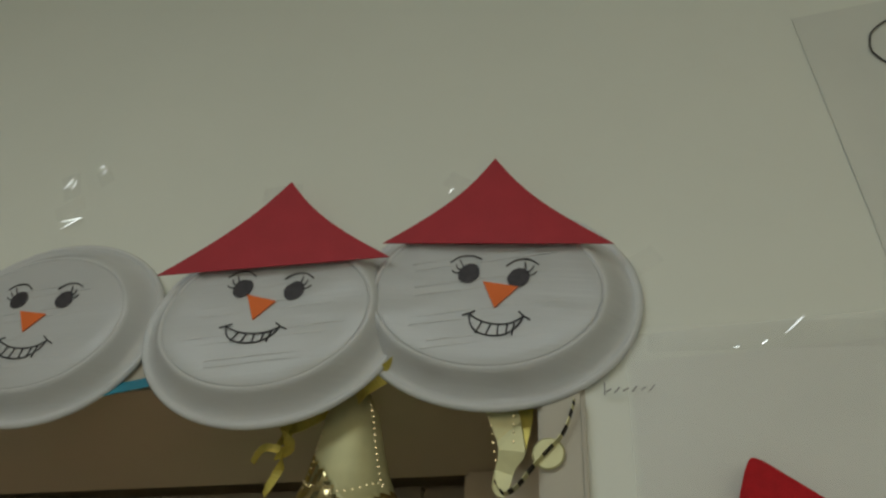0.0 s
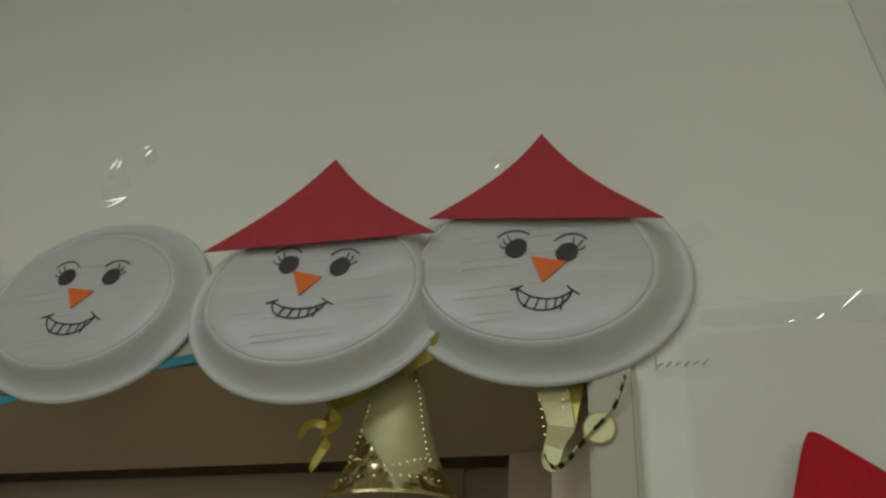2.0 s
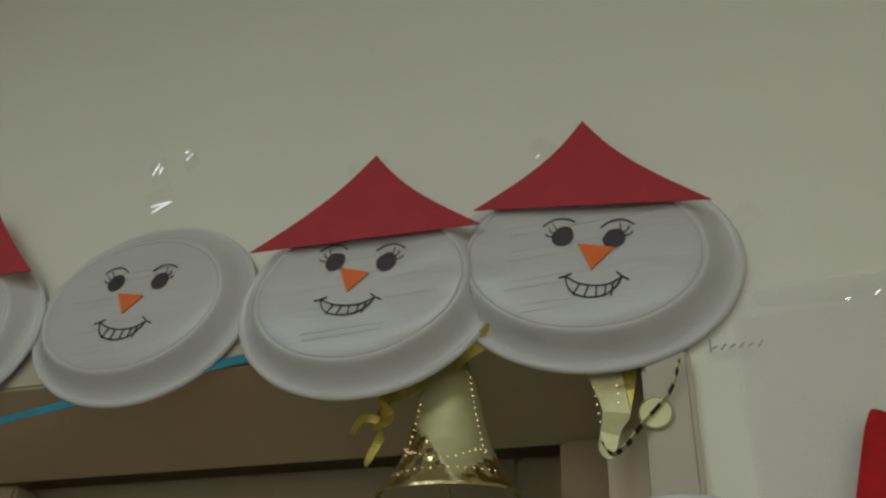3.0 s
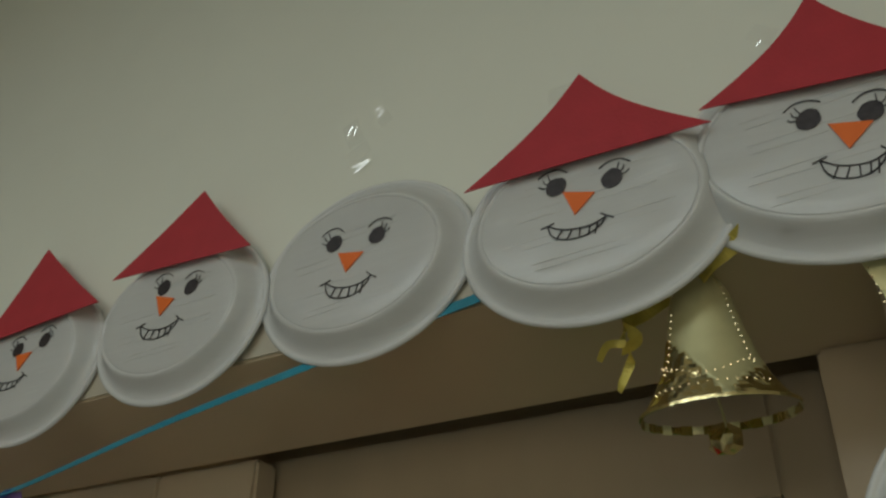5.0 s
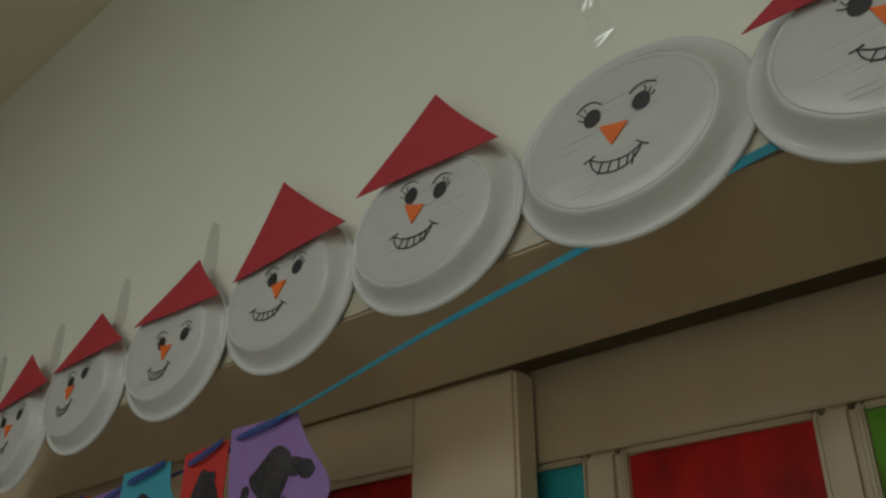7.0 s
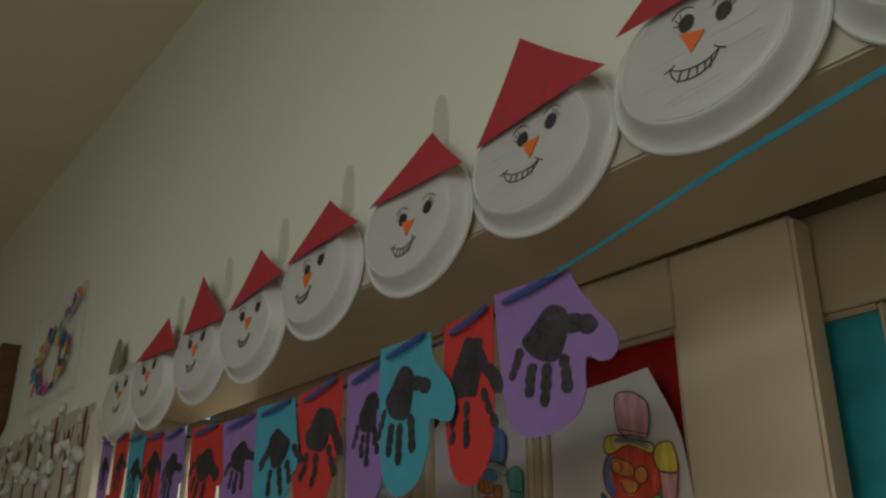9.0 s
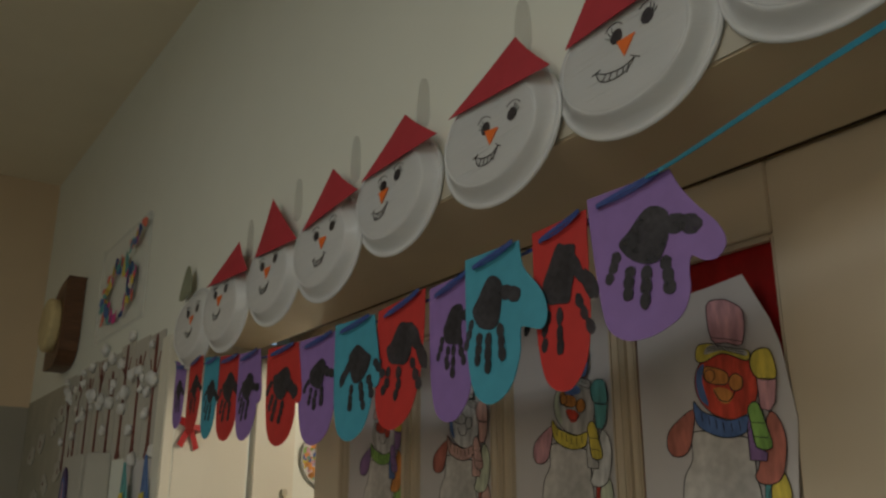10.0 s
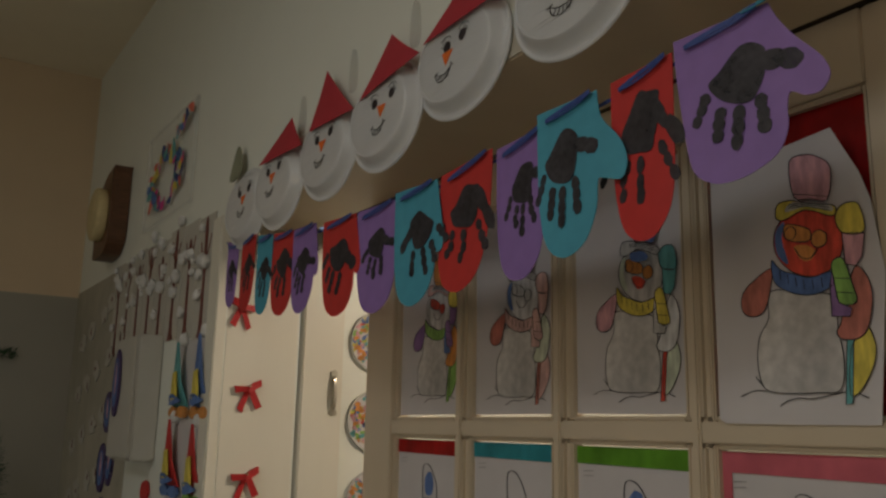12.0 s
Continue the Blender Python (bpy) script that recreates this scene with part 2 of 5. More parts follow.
def lathe(prof, n=64, wob=None, squash=1.0):
    """Turns a profile (radius, depth) round the axis that points out of the wall."""
    bm = bmesh.new()
    rings = []
    for r, d in prof:
        if r < 1e-6:
            rings.append([bm.verts.new((0, -d, 0))])
        else:
            ring = []
            for i in range(n):
                a = 2 * math.pi * i / n
                k = wob(a, r) if wob else 0.0
                ring.append(bm.verts.new((r * math.cos(a), -(d + k), (r * squash if r < 0.083 or squash == 1.0 else r - 0.0240) * math.sin(a))))
            rings.append(ring)
    for a, b in zip(rings, rings[1:]):
        for i in range(n):
            j = (i + 1) % n
            if len(a) == 1:
                bm.faces.new((a[0], b[i], b[j]))
            elif len(b) == 1:
                bm.faces.new((a[i], a[j], b[0]))
            else:
                bm.faces.new((a[i], a[j], b[j], b[i]))
    return bm


def ribbon3(bm, pts, w, thick=0.0006, up=(0, 0, 1), twist=0.0):
    """A flat ribbon of width w along 3D points; twist in turns over its length."""
    up, n, prev = Vector(up), len(pts), None
    P = [Vector(p) for p in pts]
    for i, p in enumerate(P):
        t = (P[min(i + 1, n - 1)] - P[max(i - 1, 0)]).normalized()
        side = t.cross(up).normalized()
        vert = side.cross(t).normalized()
        a = 2 * math.pi * twist * i / max(n - 1, 1)
        wv = vert * math.cos(a) + side * math.sin(a)
        nv = side * math.cos(a) - vert * math.sin(a)
        ring = [bm.verts.new(p + wv * (sx * w / 2) + nv * (sy * thick / 2)) for sx, sy in ((-1, -1), (1, -1), (1, 1), (-1, 1))]
        if prev:
            for k in range(4):
                bm.faces.new((prev[k], prev[(k + 1) % 4], ring[(k + 1) % 4], ring[k]))
        prev = ring
    return bm


# ---- the setting ----
X_END, X_FAR, Y_BACK, Z_CEIL = -3.35, 3.2, -3.5, 2.86
OPEN_L, OPEN_R, OPEN_TOP, WALL_T = -1.735, 0.435, 2.0, 0.178


def structure(name, bm, material, label):
    return tagged(mesh_object(name, bm, material), label, name.split("_")[0], kind="structure")


# wall over the opening, with a slightly sloping underside
bm = bmesh.new()
poly(bm, [(OPEN_L, OPEN_TOP), (OPEN_R, OPEN_TOP), (OPEN_R, Z_CEIL), (OPEN_L, Z_CEIL)], -WALL_T, 0.0)
for v in bm.verts:
    if v.co.y > 0.1 and v.co.z < 2.1:
        v.co.z -= 0.014
structure("wall_over_doors", bm, WALL, "white painted wall above the wide door opening")
structure("wall_east", boxm(OPEN_R, X_FAR, 0.0, WALL_T, 0, Z_CEIL), WALL, "white painted wall beside the door frame")
structure("wall_west", boxm(X_END, OPEN_L, 0.0, WALL_T, 0, Z_CEIL), WALL, "white painted wall covered with craft work")
bm = bmesh.new()
poly(bm, [(OPEN_L, 0.0), (0.40, 0.0), (0.40, 0.003), (OPEN_L, 0.003)], -WALL_T + 0.0005, -0.0015)
for v in bm.verts:
    v.co.z += OPEN_TOP - 0.0035 - 0.014 * v.co.y / WALL_T
structure("soffit_lining", bm, CREAM, "cream painted underside of the door head")
structure("trim_head", boxm(OPEN_L + 0.005, 0.405, -0.0012, -0.0002, 1.9985, 2.035), CASING, "cream painted strip along the lower edge of the wall")
structure("floor", boxm(X_END, X_FAR, Y_BACK, 2.2, -0.1, 0.0), FLOOR, "beige vinyl floor")
structure("ceiling", boxm(X_END - 0.15, X_FAR + 0.15, Y_BACK - 0.15, 2.3, Z_CEIL, Z_CEIL + 0.12), CEIL, "off-white painted ceiling")
structure("wall_end_upper", boxm(X_END - 0.15, X_END, Y_BACK, WALL_T, 2.005, Z_CEIL), PEACH, "peach painted upper part of the end wall")
structure("wall_end_lower", boxm(X_END - 0.15, X_END + 0.003, Y_BACK, WALL_T, 0, 2.005), GREYWALL, "grey-white gloss painted lower part of the end wall")
structure("wall_far", boxm(X_FAR, X_FAR + 0.15, Y_BACK, 2.2, 0, Z_CEIL), WALL, "plain white wall")
# back wall with two window openings
for x0, x1, z0, z1 in ((X_END, -0.3, 0, Z_CEIL), (1.3, 1.6, 0.95, 2.35), (3.0, X_FAR, 0, Z_CEIL), (-0.3, 3.0, 0, 0.95), (-0.3, 3.0, 2.35, Z_CEIL)):
    structure("wall_back", boxm(x0, x1, Y_BACK - 0.15, Y_BACK, z0, z1), WALL, "plain white wall with windows")
for k, (x0, x1) in enumerate(((-0.3, 1.3), (1.6, 3.0))):
    w = thing(f"window_{k + 1}", (x0 + x1) / 2, Y_BACK - 0.1, 1.65, "white framed window that lets in daylight", "window")
    w["kind"] = "structure"
    h = (x1 - x0) / 2
    for a in ((-h, -h + 0.05, -0.7, 0.7), (h - 0.05, h, -0.7, 0.7), (-h + 0.05, h - 0.05, -0.7, -0.65), (-h + 0.05, h - 0.05, 0.65, 0.7)):
        part("window_frame", boxm(a[0], a[1], -0.03, 0.03, a[2], a[3]), DOORPAINT, w)
    pane = part("pane", boxm(-h + 0.05, h - 0.05, -0.004, 0.004, -0.65, 0.65), GLASS, w)
    pane.visible_shadow = False
cl_ = thing("ceiling_light", CEILING_LIGHT[0], CEILING_LIGHT[1], Z_CEIL, "white ceiling light with a long flat diffuser", "ceiling light")
part("frame", boxm(-0.95, 0.95, -0.32, 0.32, -0.05, 0.0, 0.006), CREAM, cl_)
part("diffuser", boxm(-0.91, 0.91, -0.285, 0.285, -0.078, -0.0505, 0.004), PAPER, cl_)
# the room behind
structure("wall_next_room_back", boxm(X_END, X_FAR, 2.05, 2.2, 0, Z_CEIL), WALL, "plain wall of the next room")
structure("door_head", boxm(OPEN_L, X_FAR, 0.262, 0.34, 1.99, Z_CEIL), CREAM, "cream painted head behind the sliding track")
# near-black blocks put the shade of the track gap into their colour
structure("track_slot", boxm(OPEN_L, 0.33, 0.198, 0.2615, 2.02, 2.06), DARK, "near-black block for the shade in the sliding door track")
structure("track_head", boxm(OPEN_L, 0.33, WALL_T + 0.0005, 0.1975, 2.02, 2.06), DARK, "near-black block for the shade in the recess above the doors")

# door frame at the right end of the opening: stepped cream lining
bm = bmesh.new()
box(bm, 0.318, OPEN_R, 0.168, WALL_T + 0.09, 0, 1.983, 0.003)
structure("trim_inner_jamb", bm, CREAM, "cream painted inner door jamb")
bm = bmesh.new()
box(bm, 0.374, OPEN_R, 0.045, 0.167, 0, 1.984, 0.003)
structure("trim_middle_jamb", bm, CREAM, "cream painted stepped door jamb")
bm = bmesh.new()
box(bm, 0.406, OPEN_R + 0.002, -0.004, 0.044, 0, 1.988, 0.003)
box(bm, 0.4345, 0.4375, -0.0075, -0.0045, 0, 1.966, 0.001)
structure("trim_outer_jamb", bm, CASING, "white door casing with a narrow bead, greyed for the plate's shadow")
# left end of the opening: lining, groove and stop
structure("trim_left_lining", boxm(OPEN_L - 0.02, OPEN_L + 0.001, 0.012, 0.176, 0, 1.985, 0.002), LINING, "cream lining board of the door opening")
structure("trim_left_casing", boxm(-1.79, OPEN_L + 0.004, -0.014, 0.010, 0, 2.0, 0.003), LINING, "cream casing at the end of the door opening")
structure("trim_left_stop", boxm(OPEN_L - 0.02, OPEN_L + 0.006, 0.186, 0.285, 0, 2.0, 0.003), LINING, "cream door stop board")
structure("wall_next_room_side", boxm(OPEN_L - 0.14, OPEN_L - 0.01, 0.29, 2.05, 0, Z_CEIL), WALL, "white side wall of the next room")
# the next room's lamp
lamp = thing("pendant_lamp", -0.75, 1.0, 2.33, "plain lit pendant lamp in the next room", "lamp")
part("shade", lathe([(0.0, 0.0), (0.2, 0.0), (0.2, 0.05), (0.0, 0.08)], 32), CREAM, lamp).rotation_euler = (radians(-90), 0, 0)
part("cord", boxm(-0.004, 0.004, -0.004, 0.004, 0.0, Z_CEIL - 2.33), DARK, lamp)

# ---- sliding doors ----
def beaded_pane(pane, x0, x1, z0, z1, y, paint_):
    """A bead round one opening of the door."""
    b = bmesh.new()
    for a in ((x0, x0 + 0.006, z0, z1), (x1 - 0.006, x1, z0, z1), (x0 + 0.006, x1 - 0.006, z0, z0 + 0.006), (x0 + 0.006, x1 - 0.006, z1 - 0.006, z1)):
        box(b, a[0], a[1], y + 0.006, y + 0.018, a[2], a[3], 0.002)
    return part("bead", b, paint_, pane)


def glazed_door(name, x0, x1, y, top, cols, rows, label, thick=0.036, ridge=True, paint_=DOORPAINT):
    """cols, rows: the spans of the openings, in world x and z."""
    d = thing(name, 0, 0, 0, label, "sliding door")
    part("stile", boxm(x0, cols[0][0], y, y + thick, 0.01, top, 0.002), paint_, d)
    part("stile", boxm(cols[-1][1], x1, y, y + thick, 0.01, top, 0.004), paint_, d)
    edges = [(rows[0][1], top)] + [(rows[i + 1][1], rows[i][0]) for i in range(len(rows) - 1)] + [(0.01, rows[-1][0])]
    for z0, z1 in edges:
        part("rail", boxm(cols[0][0], cols[-1][1], y + 0.0006, y + thick - 0.001, z0, z1, 0.0015), paint_, d)
    for (a, b), (c, e) in zip(cols, cols[1:]):
        for z0, z1 in rows:
            bar = boxm(b, c, y + 0.001, y + thick - 0.0005, z0 - 0.001, z1 + 0.001, 0.006)
            if ridge:
                box(bar, b + 0.009, c - 0.009, y - 0.0035, y + 0.002, z0 - 0.012, z1 + 0.012, 0.0025)
            part("glazing_bar", bar, paint_, d)
    for a, b in cols:
        for z0, z1 in rows:
            beaded_pane(part("pane", boxm(a, b, y + 0.020, y + 0.024, z0, z1), GLASS, d), a, b, z0, z1, y, paint_)
    return d


LEFT_COLS = [(-1.335, -1.133), (-1.101, -0.895), (-0.862, -0.654), (-0.623, -0.412)]
LEFT_ROWS = [(1.574, 1.905), (1.205, 1.550), (0.838, 1.173), (0.47, 0.806)]
Y_LEFT, Y_RIGHT = 0.189, 0.228
door_a = glazed_door("door_1", -1.435, -0.262, Y_LEFT, 1.984, LEFT_COLS, LEFT_ROWS, "cream sliding door with small panes covered by children's drawings")
RIGHT_COLS = [(-0.292, -0.209), (-0.170, 0.026), (0.056, 0.265)]
RIGHT_ROWS = [(1.56, 1.890), (1.205, 1.528), (0.838, 1.173), (0.47, 0.806)]
door_b = glazed_door("door_2", -0.33, 0.317, Y_RIGHT, 1.992, RIGHT_COLS, RIGHT_ROWS, "cream sliding door, shade in its paint, brightly painted panes, top slot dark", 0.03, False, SHADEDPAINT)
for (x0, x1), m, nm in zip(RIGHT_COLS, (TEALPAINT, REDPAINT, GREENPAINT), ("teal", "red", "green")):
    for k, (z0, z1) in enumerate(RIGHT_ROWS):
        mm = (m, GREENPAINT, TEALPAINT, REDPAINT)[k] if k else m
        s = thing("painted_sheet", (x0 + x1) / 2, Y_RIGHT + 0.018, (z0 + z1) / 2, f"sheet brushed with {nm if not k else 'bright'} paint behind a door pane", "painting", "painted sheets")
        h, g = (x1 - x0) / 2 - 0.004, (z1 - z0) / 2 - 0.004
        top = [(h - 2 * h * i / 14, g - 0.001 + 0.003 * noise.noise((i * 0.7, x0 * 9, z0 * 5))) for i in range(15)]
        part("paint_layer", polym([(-h, -g), (h, -g)] + top, 0.002, 0.0035), mm, s)
for (x0, x1) in LEFT_COLS:
    for z0, z1 in LEFT_ROWS[2:]:
        s = thing("drawing", (x0 + x1) / 2, Y_LEFT + 0.018, (z0 + z1) / 2, "white drawing paper on a door pane", "drawing", "drawings on the door")
        part("paper", boxm(-(x1 - x0) / 2 + 0.004, (x1 - x0) / 2 - 0.004, 0, 0.001, -(z1 - z0) / 2 + 0.006, (z1 - z0) / 2 - 0.01), PAPER, s)


def snowman_drawing(x, z, w, h, tilt, y, pal, seed, outline=None, shift=(0.0, 0.0), grow=1.0):
    """A coloured-in snowman on an upright sheet; the sheet's lower corners are the origin's sides."""
    s = thing("snowman_drawing", x, y, z, f"crayon snowman drawing with {pal['head']} face taped to a door pane", "drawing",
              "drawings on the door", ry=tilt)
    warp = lambda u, v: 0.0012 * math.sin(u * 14 + seed) * math.sin(v * 9)
    top_ = h / 2 + 0.028
    edge = [(-w / 2 + w * i / 10, -h / 2) for i in range(11)] + [(w / 2, -h / 2 + (top_ + h / 2) * i / 10) for i in range(1, 11)] + \
           [(w / 2 - w * i / 10, top_) for i in range(1, 11)] + [(-w / 2, top_ - (top_ + h / 2) * i / 10) for i in range(1, 10)]
    part("paper", polym(outline or edge, -0.0008, 0.0002, warp), PAPER, s)
    k = w / 0.205 * grow
    T = lambda pts: [(u * k + shift[0], v * k + shift[1]) for u, v in pts]
    layer = [0.0014]

    def fill(nm, pts, m):
        layer[0] += 0.00022
        part(nm, polym(T(pts), layer[0] - 0.0002, layer[0]), m, s)
    outl = bmesh.new()

    def shape(nm, pts, m, line=True):
        if m:
            fill(nm, pts, m)
        if line:
            stroke(outl, T(pts), 0.0013 * k, layer[0] + 0.00006, layer[0] + 0.0003, True)
    shape("cotton_body", smooth_line([(-0.026, -0.012), (-0.030, -0.040), (-0.043, -0.060), (-0.046, -0.090), (-0.038, -0.113), (-0.01, -0.118), (0.022, -0.118), (0.046, -0.116), (0.052, -0.089), (0.048, -0.056), (0.046, -0.026), (0.016, -0.018)], 4, True), CR["cotton"])
    shape("broom", smooth_line([(0.078, -0.056), (0.085, -0.075), (0.082, -0.093), (0.072, -0.111), (0.062, -0.121), (0.056, -0.118), (0.060, -0.079), (0.070, -0.064)], 4, True), CR[pal["broom"]])
    shape("broom_stick", [(0.057, -0.066), (0.064, -0.066), (0.058, -0.129), (0.051, -0.130)], CR[pal["stick"]])
    shape("arm", smooth_line([(-0.023, 0.012), (-0.047, 0.001), (-0.060, -0.010), (-0.063, -0.025), (-0.056, -0.035), (-0.042, -0.036), (-0.032, -0.028), (-0.025, -0.008)], 4, True), CR[pal["arm"]])
    shape("arm", smooth_line([(0.070, 0.000), (0.081, -0.008), (0.086, -0.027), (0.083, -0.048), (0.076, -0.064), (0.064, -0.069), (0.051, -0.067), (0.047, -0.060), (0.052, -0.052), (0.058, -0.030)], 4, True), CR[pal["arm2"]])
    shape("head", smooth_line([(-0.013, 0.055), (0.003, 0.067), (0.029, 0.067), (0.052, 0.057), (0.061, 0.037), (0.057, 0.014), (0.043, 0.000), (0.024, -0.003), (0.002, 0.005), (-0.014, 0.022), (-0.018, 0.040)], 4, True), CR[pal["head"]])
    shape("cheek_colour", smooth_line([(-0.013, 0.053), (-0.004, 0.058), (-0.008, 0.040), (-0.002, 0.014), (-0.013, 0.023), (-0.0165, 0.040)], 4, True), CR[pal["cheek"]], False)
    shape("nose_colour", smooth_line([(-0.005, 0.052), (0.002, 0.055), (0.024, 0.046), (0.025, 0.035), (0.014, 0.034), (-0.003, 0.040)], 4, True), CR[pal["goggle"]])
    shape("goggle", oval(0.035, 0.034, 0.009, 0.009, 14, 0.1, seed), CR[pal["goggle"]])
    shape("chin_colour", smooth_line([(0.006, 0.030), (0.020, 0.030), (0.031, 0.022), (0.024, 0.014), (0.014, 0.016)], 4, True), CR[pal["chin"]], False)
    stroke(outl, T(smooth_line([(0.007, 0.029), (0.014, 0.018), (0.025, 0.016), (0.033, 0.024)], 4)), 0.0013 * k, layer[0] + 0.0001, layer[0] + 0.0004)
    stroke(outl, T(oval(0.003, 0.045, 0.007, 0.007, 12)), 0.0011 * k, layer[0] + 0.0001, layer[0] + 0.0004, True)
    shape("collar", smooth_line([(-0.021, 0.020), (-0.011, 0.009), (0.005, 0.002), (0.024, -0.004), (0.046, -0.001), (0.048, -0.013), (0.035, -0.020), (0.017, -0.021), (-0.003, -0.015), (-0.019, -0.003)], 4, True), CR[pal["collar"]])
    for gx, gz in ((-0.012, 0.005), (-0.003, 0.0), (0.006, -0.004), (0.015, -0.008), (0.025, -0.009), (0.035, -0.008)):
        stroke(outl, T([(gx, gz + 0.003), (gx + 0.001, gz - 0.007)]), 0.0009 * k, layer[0] + 0.0001, layer[0] + 0.0004)
    shape("scarf_fringe", [(0.047, 0.002), (0.052, -0.032), (0.065, -0.039), (0.063, -0.047), (0.044, -0.045), (0.044, -0.015)], CR[pal["fringe"]])
    shape("scarf_end", smooth_line([(0.047, 0.006), (0.055, 0.012), (0.062, 0.006), (0.067, -0.014), (0.071, -0.034), (0.053, -0.033), (0.049, -0.009)], 3, True), CR[pal["scarf"]])
    for gz in (-0.008, -0.022):
        stroke(outl, T([(0.050, gz), (0.068, gz - 0.003)]), 0.0010 * k, layer[0] + 0.0001, layer[0] + 0.0004)
    shape("sleeve", [(0.061, 0.035), (0.084, 0.031), (0.080, 0.009), (0.073, 0.001), (0.062, 0.004)], CR[pal["cuff"]])
    shape("raised_mitten", smooth_line([(0.055, 0.050), (0.060, 0.061), (0.071, 0.064), (0.081, 0.059), (0.084, 0.033), (0.062, 0.035)], 4, True), CR[pal["mit"]])
    shape("hat_brim", smooth_line([(-0.012, 0.064), (-0.009, 0.078), (0.007, 0.079), (0.030, 0.071), (0.055, 0.064), (0.052, 0.054), (0.023, 0.066), (-0.002, 0.060)], 4, True), CR[pal["brim"]])
    shape("hat_shadow", smooth_line([(0.000, 0.068), (0.010, 0.077), (0.049, 0.066), (0.051, 0.059), (0.024, 0.069)], 4, True), CR["grey"], False)
    for gz in (0.0, 0.003, 0.006):
        stroke(outl, T([(0.004, 0.071 + gz * 0.7), (0.022, 0.070 + gz * 0.6), (0.050, 0.060 + gz)]), 0.0009 * k, layer[0] + 0.0001, layer[0] + 0.0004)
    shape("hat_crown", smooth_line([(0.011, 0.082), (0.008, 0.120), (0.024, 0.124), (0.039, 0.119), (0.054, 0.104), (0.049, 0.072), (0.030, 0.076)], 3, True), CR[pal["hat"]])
    stroke(outl, T([(0.010, 0.085), (0.030, 0.080), (0.050, 0.074)]), 0.0010 * k, layer[0] + 0.0001, layer[0] + 0.0004)
    for line in ([(-0.070, -0.120), (-0.060, -0.116), (-0.050, -0.114), (-0.038, -0.1145), (-0.025, -0.116)], [(-0.050, -0.100), (-0.044, -0.107), (-0.036, -0.113)],
                 [(-0.022, -0.130), (-0.012, -0.125), (0.0, -0.1225), (0.015, -0.124), (0.028, -0.122), (0.049, -0.118), (0.062, -0.119), (0.074, -0.124)]):
        stroke(outl, T(line), 0.0012 * k, 0.0012, 0.0016)
    part("pen_outline", outl, INKLINE, s)
    return s


PAL1 = dict(head="red", cheek="blue", arm="brick", arm2="brick", broom="yellow", stick="teal", collar="blue", scarf="green", fringe="purple", brim="yellow", hat="pink", mit="yellow", cuff="pink", goggle="orange", chin="orange")
PAL2 = dict(head="grey", cheek="palegreen", arm="pink", arm2="palegrey", broom="palegreen", stick="red", collar="yellow", scarf="yellow", fringe="grey", brim="grey", hat="blue", mit="teal", cuff="teal", goggle="orange", chin="red")
PAL3 = dict(head="palegrey", cheek="blue", arm="brick", arm2="palegreen", broom="salmon", stick="brick", collar="salmon", scarf="salmon", fringe="salmon", brim="grey", hat="palegrey", mit="salmon", cuff="salmon", goggle="palegrey", chin="palegrey")
PAL4 = dict(head="palegrey", cheek="grey", arm="purple", arm2="orange", broom="green", stick="green", collar="green", scarf="purple", fringe="blue", brim="salmon", hat="orange", mit="yellow", cuff="purple", goggle="red", chin="palegrey")
YD = Y_LEFT + 0.016
snowman_drawing(-0.503, 1.720, 0.205, 0.290, 0.0, 0.186, PAL1, 1,
                [(-0.100, -0.143), (-0.092, -0.148), (0.0, -0.149), (0.083, -0.149), (0.099, -0.008), (0.090, 0.065), (0.081, 0.093), (0.054, 0.146), (0.008, 0.141), (-0.100, 0.134)])
s = thing("backing_sheet", -0.517, YD + 0.002, 1.738, "dark red painted sheet showing behind a drawing", "painting", "painted sheets")
part("paint_layer", boxm(-0.103, 0.103, 0, 0.0015, -0.165, 0.163), REDPAINT, s)
snowman_drawing(-0.758, 1.729, 0.200, 0.292, 0.5, YD, PAL2, 2, None, (0.0045, -0.0045))
part("blue_patch", polym(oval(0.0, 0.0, 0.016, 0.007, 14, 0.3, 2, -8), 0.0, 0.0004), CR["blue"], bpy.data.objects["snowman_drawing.001"]).location = (0.028, -0.0075, 0.050)
snowman_drawing(-0.998, 1.731, 0.200, 0.295, 0.0, YD, PAL3, 3, None, (0.004, -0.0075))
snowman_drawing(-1.234, 1.731, 0.196, 0.295, 0.0, YD, PAL4, 4, None, (0.008, -0.003))


